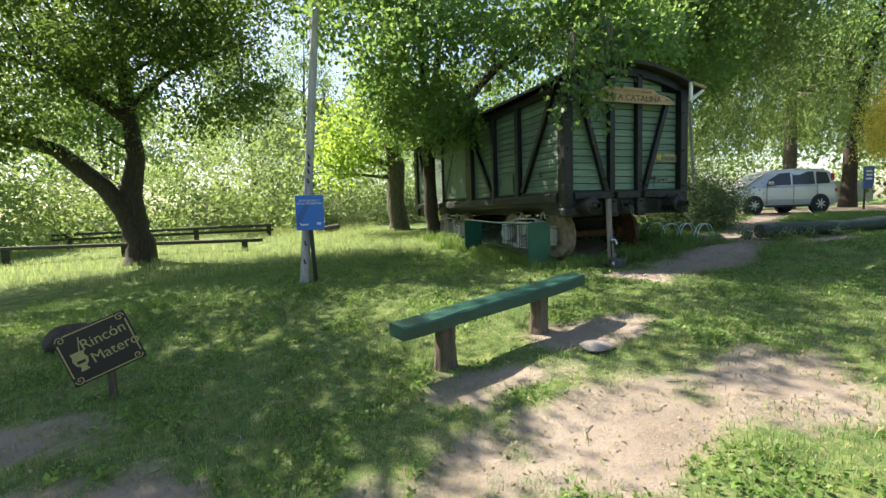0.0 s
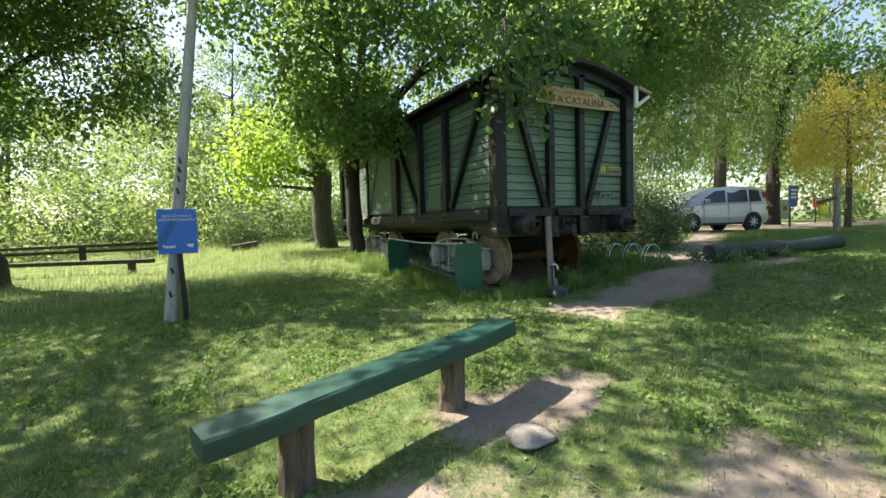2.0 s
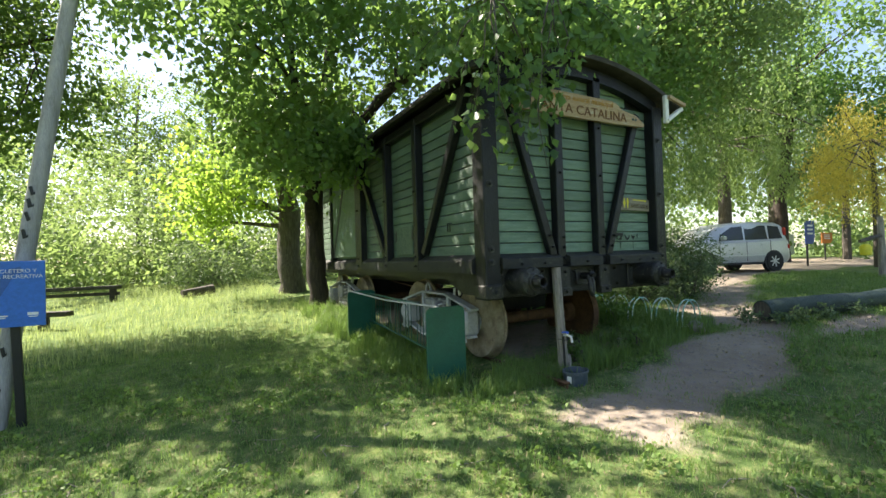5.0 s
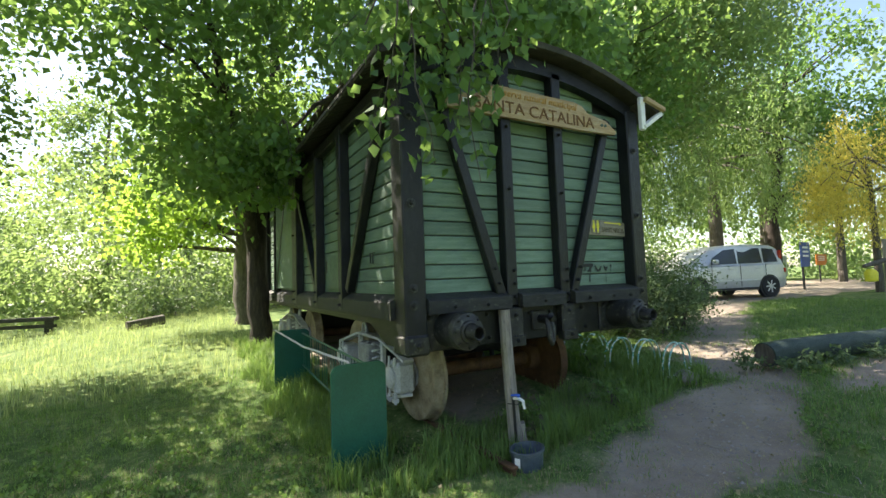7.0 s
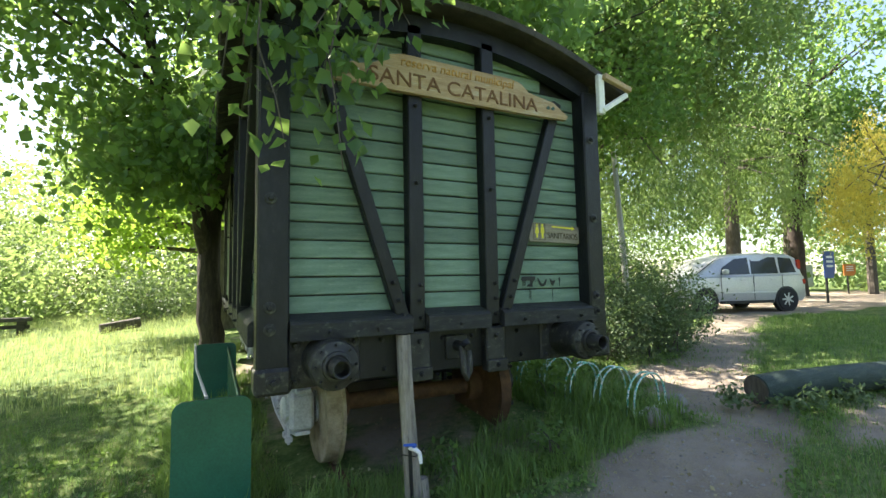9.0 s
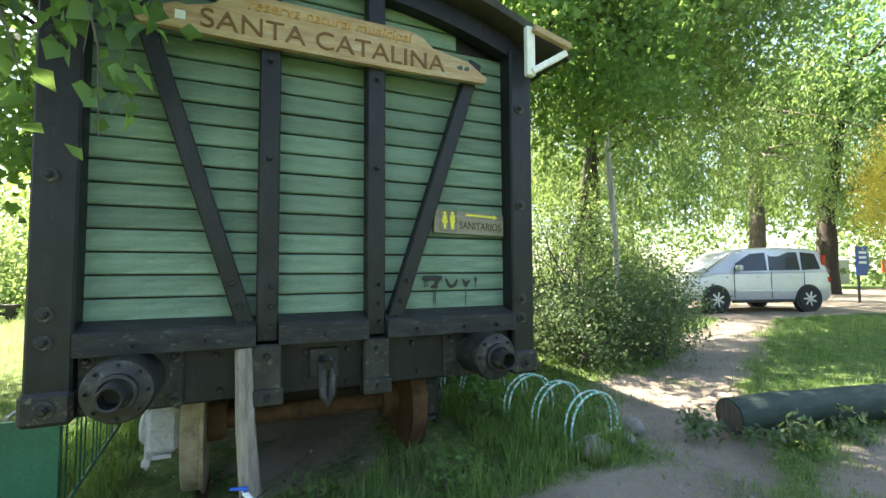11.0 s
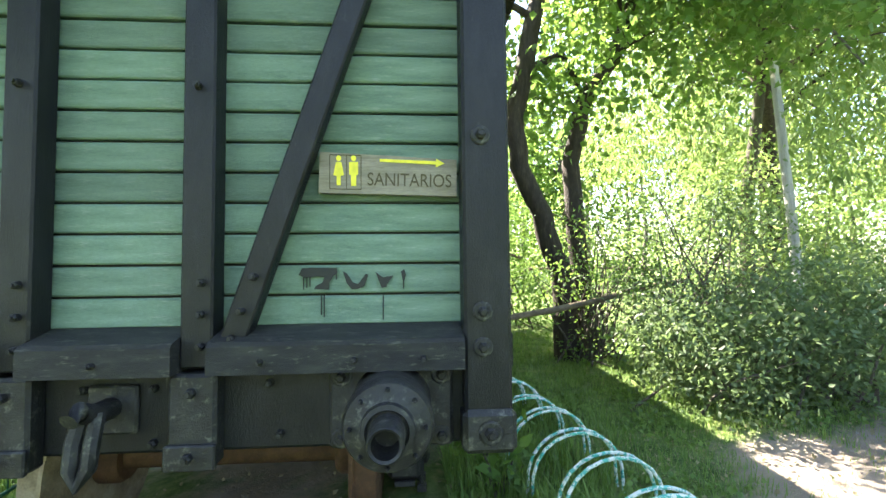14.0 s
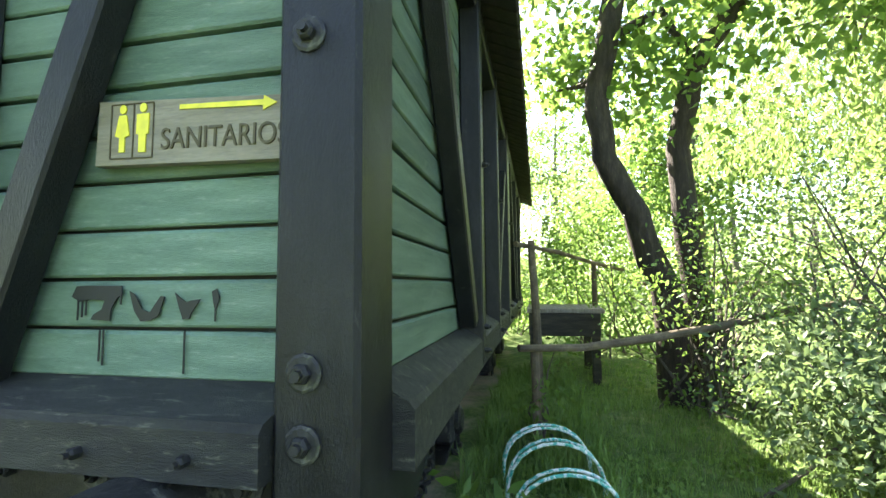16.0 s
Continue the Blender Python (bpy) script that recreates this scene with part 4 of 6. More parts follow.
def stone(name, x, y, r, seed, label, flat=0.6, mat=STONE, sink=0.3):
    bm = bmesh.new()
    bmesh.ops.create_icosphere(bm, subdivisions=3, radius=r)
    for v in bm.verts:
        n = noise.noise(v.co * (1.6 / r) * 0.6 + Vector((seed * 3.7, 0, 0)))
        v.co *= 1 + 0.35 * n
        v.co.z *= flat
    me = bpy.data.meshes.new(name)
    bm.to_mesh(me)
    bm.free()
    me.materials.append(mat)
    me.shade_smooth()
    ob = new(name, me)
    ob.matrix_basis = pose(x, y, height(x, y) + r * flat * (1 - 2 * sink), 0, 0, seed * 40)
    return tagged(ob, label, "stone")


stone("boulder", -2.53, 7.88, 0.33, 1, "dark weathered boulder half sunk in the lawn", 0.6, BARK)
stone("flat_stone", 2.65, 4.6, 0.16, 2, "flat grey stone lying in trodden earth", 0.18, STONE, 0.4)


# bicycle rack: two green end plates with wire bars between
def rack():
    r = thing("bicycle_rack", (4.45, 9.6, height(4.45, 9.6)), "green painted bicycle rack with solid end plates and wire bars", "bicycle rack")
    ends = ((4.39, 8.26, 1.25), (4.42, 11.2, 1.28))
    for cx, y, top in ends:
        z0 = height(cx, y) - 0.03
        out, w, rad = [], 0.235, 0.07
        for sx, sz in ((1, 1), (-1, 1)):
            for k in range(7):
                a = (k / 6) * math.pi / 2 + (0 if sx > 0 else math.pi / 2)
                out.append((cx + sx * (w - rad) + rad * math.cos(a), top - rad + rad * math.sin(a)))
        out += [(cx - w, z0), (cx + w, z0)]
        part("end_plate", Geo().prism(out, y - 0.012, y + 0.012), RACK_GREEN, r)
    for cx in (4.56,):
        part("top_bar", Geo().tube([(cx, 8.33, 1.17), (cx, 11.2, 1.22)], 0.013, 8), RACK_GREEN, r)
        part("bottom_bar", Geo().tube([(cx, 8.33, 0.60), (cx, 11.2, 0.78)], 0.013, 8), RACK_GREEN, r)
    for k in range(30):
        if k % 4 == 3:
            continue
        y = 8.42 + k * 0.093
        zt = 1.17 + 0.0174 * (y - 8.33)
        for cx in (4.56,):
            part("wire_bar", Geo().tube([(cx, y, 0.60 + 0.0627 * (y - 8.33)), (cx, y, zt)], 0.0055, 5), RACK_GREEN, r)
    part("rope", Geo().tube([(4.2, 11.18, 1.29), (4.25, 9.7, 1.235), (4.35, 8.36, 1.24)], 0.012, 6), CHAIN, r, "pale rope along the top")


rack()


def tub():
    x, y = 5.5, 7.49
    z0 = height(x, y)
    t = thing("plastic_tub", (x, y, z0), "low dusty blue-grey plastic tub on bare earth", "tub")
    m = Matrix.Translation((x, y, z0)) @ Matrix.Rotation(radians(20), 4, "Z") @ Matrix.Diagonal((1, 0.8, 1, 1))
    g = Geo().lathe([(0.135, -0.04), (0.14, 0.0), (0.15, 0.12), (0.162, 0.125), (0.162, 0.145), (0.148, 0.148), (0.142, 0.125), (0.125, 0.01)], 28, m)
    part("tub_body", g, TUB, t, "", True)
    part("label_patch", Geo().box(-0.162, -0.158, -0.04, 0.02, 0.04, 0.11, 0.001, m), PLASTIC_WHITE, t, "torn white label")


tub()


def tap_post():
    x, y = 5.555, 7.79
    z0 = height(x, y)
    t = thing("tap_post", (x, y, z0), "split grey wooden post with a plastic garden tap", "post")
    part("post", Geo().tube([(x + 0.075, y, z0 - 0.1), (x + 0.05, y, z0 + 0.35), (x + 0.015, y, z0 + 0.8), (x, y, 1.635)], [0.06, 0.056, 0.052, 0.048], 9, True, 0.15, 5), GREY_WOOD, t)
    part("stub", Geo().tube([(x + 0.15, y - 0.01, z0 - 0.1), (x + 0.12, y, z0 + 0.22)], [0.05, 0.045], 8, True, 0.2, 7), GREY_WOOD, t)
    part("pipe", Geo().tube([(x + 0.03, y - 0.065, z0 - 0.05), (x + 0.01, y - 0.066, z0 + 0.47)], 0.013, 8), BLACK_POST, t)
    zt = z0 + 0.46
    tap = part("tap", Geo().tube([(x + 0.01, y - 0.07, zt), (x + 0.02, y - 0.12, zt + 0.01), (x + 0.045, y - 0.15, zt - 0.01), (x + 0.05, y - 0.16, zt - 0.075)], [0.013, 0.016, 0.014, 0.012], 10), PLASTIC_WHITE, t, "white plastic tap", True)
    g = Geo().tube([(x - 0.055, y - 0.12, zt + 0.045), (x + 0.03, y - 0.125, zt + 0.035)], [0.008, 0.012], 8)
    g.tube([(x + 0.02, y - 0.12, zt + 0.01), (x + 0.02, y - 0.12, zt + 0.04)], 0.012, 8)
    part("lever", g, PLASTIC_BLUE, tap, "blue tap lever")
    part("wire", Geo().tube([(x - 0.04, y - 0.05, z0 + 0.42), (x + 0.05, y - 0.075, z0 + 0.40), (x + 0.13, y - 0.03, z0 + 0.43)], 0.004, 5), IRON, t)


tap_post()


def green_log():
    a, b = Vector((9.12, 7.48, 0)), Vector((12.4, 6.8, 0))
    pts, rad = [], []
    for k in range(9):
        p = a + (b - a) * k / 8
        pts.append((p.x, p.y, height(p.x, p.y) + 0.16 + 0.015 * math.sin(k)))
        rad.append(0.14 + 0.005 * math.sin(k * 2.2))
    ob = part("log_seat", Geo().tube(pts, rad, 22, True, 0.03, 9), LOG_GREEN, None, "", True)
    tagged(ob, "long faded green painted log lying at the path's edge", "log")
    end = Vector(pts[0])
    way = (Vector(pts[1]) - end).normalized()
    g = Geo()
    g.lathe([(0.128, 0), (0.128, 0.006), (0.123, 0.008)], 22, Matrix.Translation(end - way * 0.004) @ (-way).to_track_quat("Z", "Y").to_matrix().to_4x4())
    part("cut_end", g, BARK_GREY, ob, "dark weathered cut end")


green_log()


def hoops():
    h = thing("hoop_edging", (7.95, 8.8, height(7.95, 8.8)), "row of flaking green and white hoops edging a bed", "garden edging")
    a, b = Vector((8.13, 7.9)), Vector((7.84, 10.1))
    way = (b - a).normalized()
    across = Vector((0.98, 0.17))
    for k in range(7):
        for e in (0, 0.07):
            c = a + (b - a) * k / 6 + way * e
            r, top = 0.29, 0.36 + 0.02 * math.sin(k * 3)
            z0 = height(c.x, c.y)
            pts = []
            for q in range(13):
                t = q / 12
                ang = math.pi * t
                off = -math.cos(ang) * r
                pts.append((c.x + across.x * off, c.y + across.y * off, z0 - 0.02 + (top + 0.02) * math.sin(ang) ** 0.62))
            part("hoop", Geo().tube(pts, 0.0095, 7), HOOP, h)
    z0 = height(a.x, a.y)
    part("base_bar", Geo().beam((a.x - 0.29, a.y - 0.06, z0 + 0.015), (a.x + 0.29, a.y + 0.05, z0 + 0.03), 0.06, 0.02, 0.004), WHITE_PAINT, h)


hoops()
for i, (x, y, r) in enumerate(((7.95, 7.70, 0.11), (8.28, 7.76, 0.08), (8.54, 7.94, 0.10))):
    stone("edging_stone", x, y, r, i + 3, "rough grey stone beside the hoop edging", 0.8)


def rustic_fence():
    f = thing("rustic_fence", (7.6, 10.2, height(7.6, 10.2)), "rustic fence of bent bare branches beside the wagon", "fence")
    part("rail", Geo().tube([(7.50, 10.12, 1.46), (8.0, 10.35, 1.44), (8.6, 10.6, 1.50), (9.2, 10.85, 1.58), (9.9, 11.2, 1.70), (10.7, 11.5, 1.78)], [0.03, 0.032, 0.034, 0.036, 0.034, 0.03], 9, True, 0.15, 1), RAIL_WOOD, f)
    part("post", Geo().tube([(7.63, 10.28, height(7.6, 10.2) - 0.1), (7.62, 10.27, 1.46)], [0.036, 0.034], 9, True, 0.12, 2), RAIL_WOOD, f)
    part("post", Geo().tube([(7.66, 11.12, height(7.6, 11.1) - 0.1), (7.64, 11.11, 1.6), (7.60, 11.10, 2.40)], [0.042, 0.04, 0.036], 9, True, 0.12, 3), RAIL_WOOD, f)
    part("rail", Geo().tube([(7.45, 11.0, 2.36), (7.9, 11.8, 2.32), (8.35, 12.7, 2.24), (8.9, 13.5, 2.15)], 0.026, 8, True, 0.12, 4), RAIL_WOOD, f)
    part("rail", Geo().tube([(8.9, 13.0, 1.95), (10.2, 13.4, 1.96), (11.6, 13.8, 1.92)], 0.026, 8, True, 0.12, 5), RAIL_WOOD, f)
    part("post", Geo().tube([(8.4, 12.8, height(8.4, 12.8) - 0.1), (8.4, 12.8, 2.25)], 0.035, 8, True, 0.12, 6), RAIL_WOOD, f)
    part("post", Geo().tube([(11.0, 13.6, height(11, 13.6) - 0.1), (11.0, 13.6, 1.96)], 0.035, 8, True, 0.12, 7), RAIL_WOOD, f)
    return f


rustic_fence().location += Vector((0.15, 0.5, 0.06))


def platform():
    p = thing("timber_platform", (8.0, 12.4, height(8.0, 12.4)), "weathered grey timber loading platform beside the wagon", "platform")
    for k in range(6):
        y = 11.75 + k * 0.19
        part("deck_plank", Geo().box(7.62, 8.55, y, y + 0.175, 1.60 + 0.004 * (k % 3), 1.655 + 0.004 * (k % 3), 0.008), GREY_WOOD, p)
    part("front_beam", Geo().box(7.64, 8.5, 11.76, 11.86, 1.32, 1.6, 0.01), DARK_WOOD, p)
    for x in (7.7, 8.44):
        for y in (11.82, 12.8):
            part("leg", Geo().box(x - 0.05, x + 0.05, y - 0.05, y + 0.05, height(x, y) - 0.1, 1.6, 0.01), DARK_WOOD, p)
    return p


platform().location += Vector((0.05, 1.0, 0.06))


def rail_bench(ax, ay, bx, by, h, posts, double):
    f = thing("rail_fence", ((ax + bx) / 2, (ay + by) / 2, height((ax + bx) / 2, (ay + by) / 2)), "low dark wooden rail on short posts across the lawn", "fence", "low rails on the lawn")
    za, zb = height(ax, ay) + h + 0.08, height(bx, by) + h - 0.17
    part("rail", Geo().beam((ax, ay, za), (bx, by, zb), 0.22, 0.11, 0.008), DARK_WOOD, f)
    if double:
        part("rail", Geo().beam((ax, ay, za - 0.2), (bx, by, zb - 0.2), 0.06, 0.10, 0.008), DARK_WOOD, f)
    for k in posts:
        x, y = ax + (bx - ax) * k, ay + (by - ay) * k
        part("post", Geo().box(x - 0.09, x + 0.09, y - 0.09, y + 0.09, height(x, y) - 0.1, za + (zb - za) * k - 0.03, 0.01), DARK_WOOD, f)


rail_bench(-9.2, 21.5, -0.5, 17.0, 0.52, (0.03, 0.5, 0.94), False)
rail_bench(-9.0, 25.2, -0.1, 21.2, 0.62, (0.08, 0.36, 0.66, 0.98), True)


# ---- car ----
def loft(sections, mat, name, parent, m, smooth=True, label=""):
    """Rings of equal count joined in order along x; each ring: x and a list of (y, z)."""
    v, f = [], []
    k = len(sections[0][1])
    for x, ring in sections:
        v += [(x, y, z) for y, z in ring]
    for i in range(len(sections) - 1):
        f += [[i * k + j, i * k + (j + 1) % k, (i + 1) * k + (j + 1) % k, (i + 1) * k + j] for j in range(k)]
    f += [list(range(k)), [(len(sections) - 1) * k + j for j in range(k)][::-1]]
    return part(name, Geo().add(v, f, m), mat, parent, label, smooth)


def car():
    heading = math.degrees(math.atan2(0.30, -0.95))
    base = Vector((19.04, 12.69, 0))
    c = base + Vector((math.cos(radians(heading)), math.sin(radians(heading)), 0)) * 1.27
    z0 = height(c.x, c.y)
    car_ob = thing("parked_car", (c.x, c.y, z0), "silver compact people carrier parked on the dirt road", "car")
    m = Matrix.Translation((c.x, c.y, z0)) @ Matrix.Rotation(radians(heading), 4, "Z")

    def body_ring(w, lo, belt):
        h = w
        return [(-h + 0.05, lo), (-h, lo + 0.12), (-h - 0.01, (lo + belt) / 2), (-h + 0.02, belt - 0.05), (-h + 0.09, belt), (h - 0.09, belt), (h - 0.02, belt - 0.05), (h + 0.01, (lo + belt) / 2), (h, lo + 0.12), (h - 0.05, lo)]

    body = [(-2.04, body_ring(0.70, 0.42, 0.80)), (-2.0, body_ring(0.76, 0.30, 0.98)), (-1.85, body_ring(0.83, 0.25, 1.03)), (-0.8, body_ring(0.86, 0.24, 1.01)), (0.5, body_ring(0.86, 0.24, 0.99)), (1.2, body_ring(0.85, 0.25, 0.98)),
            (1.6, body_ring(0.83, 0.25, 0.90)), (1.9, body_ring(0.76, 0.28, 0.78)), (2.04, body_ring(0.62, 0.34, 0.62))]
    loft(body, CAR_PAINT, "body", car_ob, m)

    def roof_ring(w, wt, lo, top):
        return [(-w, lo), (-wt - 0.02, top - 0.06), (-wt + 0.08, top), (wt - 0.08, top), (wt + 0.02, top - 0.06), (w, lo)]

    cabin = [(-1.95, roof_ring(0.76, 0.70, 0.97, 1.08)), (-1.82, roof_ring(0.78, 0.64, 0.99, 1.52)), (-1.6, roof_ring(0.78, 0.63, 0.99, 1.60)), (-0.6, roof_ring(0.78, 0.64, 0.98, 1.635)), (0.2, roof_ring(0.78, 0.63, 0.98, 1.60)), (0.65, roof_ring(0.77, 0.61, 0.97, 1.48)), (1.45, roof_ring(0.74, 0.66, 0.9, 0.99))]
    loft(cabin, CAR_PAINT, "cabin", car_ob, m)
    for s in (-1, 1):
        for outl in ([(-1.72, 1.06), (-1.66, 1.46), (-1.25, 1.50), (-1.2, 1.04)], [(-1.13, 1.04), (-1.15, 1.50), (-0.32, 1.50), (-0.27, 1.03)], [(-0.2, 1.03), (-0.24, 1.49), (0.18, 1.46), (0.62, 1.22), (0.72, 1.02)]):
            v = []
            for off in (0.0, 0.02):
                for x, z in outl:
                    w = 0.785 - (z - 0.98) * 0.25
                    v.append((x, s * (w + 0.005 + off - 0.01), z))
            n = len(outl)
            part("side_window", Geo().add(v, [list(range(n)), [n + k for k in range(n)][::-1]] + [[k, n + k, n + (k + 1) % n, (k + 1) % n] for k in range(n)], m), CAR_GLASS, car_ob)
        part("door_handle", Geo().box(-0.95, -0.78, s * 0.875 - 0.015, s * 0.875 + 0.015, 0.86, 0.89, 0.005, m), CAR_PAINT, car_ob)
        part("door_handle", Geo().box(0.0, 0.17, s * 0.875 - 0.015, s * 0.875 + 0.015, 0.86, 0.89, 0.005, m), CAR_PAINT, car_ob)
        g = Geo()
        for x in (-1.16, -0.24, 0.78):
            g.box(x - 0.006, x + 0.006, s * 0.868 - 0.006, s * 0.868 + 0.006, 0.34, 1.0, 0.001, m)
        part("door_seams", g, CAR_BLACK, car_ob)
        part("sill_trim", Geo().box(-0.85, 0.85, s * 0.855 - 0.02, s * 0.855 + 0.02, 0.22, 0.30, 0.008, m), CAR_BLACK, car_ob)
        part("side_moulding", Geo().box(-0.95, 0.75, s * 0.872 - 0.012, s * 0.872 + 0.012, 0.50, 0.54, 0.004, m), WHITE_PAINT, car_ob)
        part("tail_lamp", Geo().box(-2.0, -1.86, s * 0.74 - 0.07, s * 0.74 + 0.07, 0.72, 0.86, 0.02, m), RED_LAMP, car_ob)
        part("tail_lamp", Geo().box(-1.93, -1.80, s * 0.715 - 0.03, s * 0.715 + 0.03, 1.15, 1.42, 0.02, m), RED_LAMP, car_ob)
        part("head_lamp", Geo().box(1.66, 1.92, s * 0.66 - 0.1, s * 0.66 + 0.1, 0.66, 0.80, 0.03, m), RIM, car_ob)
        part("wing_mirror", Geo().box(0.62, 0.76, s * 0.93 - 0.08, s * 0.93 + 0.08, 1.03, 1.17, 0.03, m), CAR_PAINT, car_ob)
        for x in (-1.27, 1.27):
            turn = m @ Matrix.Translation((x, s * 0.80, 0.31)) @ Euler((radians(-90 * s), 0, 0)).to_matrix().to_4x4()
            part("wheel_arch", Geo().lathe([(0.365, -0.06), (0.365, 0.075), (0.34, 0.077)], 28, turn), CAR_BLACK, car_ob)
            wh = part("wheel", Geo().lathe([(0.2, -0.1), (0.30, -0.1), (0.315, -0.08), (0.315, 0.08), (0.30, 0.1), (0.21, 0.1)], 32, turn), TYRE, car_ob, "", True)
            part("rim", Geo().lathe([(0.21, 0.07), (0.205, 0.098), (0.19, 0.1), (0.18, 0.075)], 28, turn), RIM, wh, "", True)
            g = Geo()
            for k in range(7):
                a = k * math.tau / 7
                g.beam(turn @ Vector((0.03 * math.cos(a), 0.03 * math.sin(a), 0.1)), turn @ Vector((0.19 * math.cos(a), 0.19 * math.sin(a), 0.09)), 0.045, 0.02, 0.004, turn.to_3x3() @ Vector((0, 0, 1)))
            g.lathe([(0.045, 0.09), (0.04, 0.115)], 16, turn)
            part("spokes", g, RIM, wh)
    part("rear_window", Geo().add([(-1.965, -0.58, 1.06), (-1.965, 0.58, 1.06), (-1.845, 0.52, 1.46), (-1.845, -0.52, 1.46), (-1.93, -0.58, 1.06), (-1.93, 0.58, 1.06), (-1.81, 0.52, 1.46), (-1.81, -0.52, 1.46)], [(0, 1, 2, 3), (7, 6, 5, 4), (0, 4, 5, 1), (1, 5, 6, 2), (2, 6, 7, 3), (3, 7, 4, 0)], m), CAR_GLASS, car_ob)
    part("windscreen", Geo().add([(1.36, -0.62, 1.03), (1.36, 0.62, 1.03), (0.68, 0.56, 1.455), (0.68, -0.56, 1.455), (1.33, -0.62, 1.0), (1.33, 0.62, 1.0), (0.65, 0.56, 1.42), (0.65, -0.56, 1.42)], [(0, 1, 2, 3), (7, 6, 5, 4), (0, 4, 5, 1), (1, 5, 6, 2), (2, 6, 7, 3), (3, 7, 4, 0)], m), CAR_GLASS, car_ob)
    part("rear_bumper", Geo().box(-2.09, -1.95, -0.72, 0.72, 0.36, 0.52, 0.03, m), CAR_PAINT, car_ob)
    part("aerial", Geo().tube([m @ Vector((-1.5, 0, 1.6)), m @ Vector((-1.85, 0, 1.85))], 0.006, 5), CAR_BLACK, car_ob)


car()


# ---- things beyond the log ----
def bird_post():
    x, y = 16.6, 8.5
    z0 = height(x, y)
    t = thing("feeder_post", (x, y, z0), "rough wooden post with a branch arm and a yellow hanging feeder", "post")
    part("post", Geo().tube([(x, y, z0 - 0.1), (x + 0.02, y, z0 + 0.7), (x - 0.02, y, z0 + 1.45)], [0.09, 0.075, 0.06], 10, True, 0.15, 3), GREY_WOOD, t)
    part("arm", Geo().tube([(x, y, z0 + 1.0), (x - 0.3, y + 0.1, z0 + 0.93), (x - 0.62, y + 0.2, z0 + 0.86)], [0.05, 0.055, 0.04], 9, True, 0.2, 4), BARK_GREY, t)
    part("feeder", Geo().lathe([(0.05, 0), (0.11, 0.02), (0.12, 0.2), (0.08, 0.26), (0.03, 0.28)], 14, Matrix.Translation((x - 0.45, y + 0.15, z0 + 0.52))), YELLOW, t, "yellow plastic feeder", True)
    part("string", Geo().tube([(x - 0.45, y + 0.15, z0 + 0.78), (x - 0.45, y + 0.15, z0 + 0.92)], 0.005, 5), IRON, t)


bird_post()


def far_sign(x, y, mat, w, h, z, name, label):
    z0 = height(x, y)
    t = thing(name, (x, y, z0), label, "sign")
    part("post", Geo().tube([(x - 0.2, y + 0.03, z0 - 0.1), (x - 0.2, y + 0.03, z0 + z + h)], 0.04, 8), BLACK_POST, t)
    out = [(x - w / 2, z0 + z + h), (x + w / 2, z0 + z + h), (x + w / 2, z0 + z + 0.3 * h), (x + w * 0.3, z0 + z), (x - w / 2, z0 + z)]
    b = part("board", Geo().prism(out, y - 0.015, y + 0.015), mat, t)
    g = Geo()
    for k in range(3):
        g.box(x - w * 0.3, x + w * 0.3, y - 0.019, y - 0.015, z0 + z + h * (0.75 - 0.17 * k), z0 + z + h * (0.83 - 0.17 * k), 0.001)
    part("small_print", g, SIGN_WHITE, b)


far_sign(24.0, 13.0, NAVY, 0.75, 0.95, 0.85, "park_sign", "navy blue park sign on a dark post beside the road")
far_sign(34.0, 16.3, ORANGE, 1.3, 0.6, 0.9, "wooden_notice", "orange-brown wooden notice by the road")
ob = part("boundary_wall", Geo().box(29.5, 41.0, 21.0, 21.25, 1.2, 2.7, 0.03), WALL_WHITE)
tagged(ob, "low whitewashed wall beyond the road", "wall", kind="structure")
ob = part("trunk_post", Geo().tube([(11.95, 11.4, 0.8), (11.85, 11.4, 2.6), (11.7, 11.4, 4.6)], [0.07, 0.06, 0.05], 10, True, 0.05, 1), POLE_WOOD, None, "", True)
tagged(ob, "thin pale leaning post among the shrubs", "post")

# ---- plants ----


def quick_mesh(name, verts, faces_n, count, mats, mat_index=None):
    """A mesh of equal faces: verts (n, 3), each face uses the next faces_n verts through count."""
    me = bpy.data.meshes.new(name)
    me.vertices.add(len(verts))
    me.vertices.foreach_set("co", np.asarray(verts, dtype=np.float32).ravel())
    loops = np.asarray(count, dtype=np.int32)
    me.loops.add(len(loops))
    me.loops.foreach_set("vertex_index", loops)
    nf = len(loops) // faces_n
    me.polygons.add(nf)
    me.polygons.foreach_set("loop_start", np.arange(nf, dtype=np.int32) * faces_n)
    me.polygons.foreach_set("loop_total", np.full(nf, faces_n, dtype=np.int32))
    for m in mats:
        me.materials.append(m)
    if mat_index is not None:
        me.polygons.foreach_set("material_index", np.asarray(mat_index, dtype=np.int32))
    me.update(calc_edges=True)
    return me


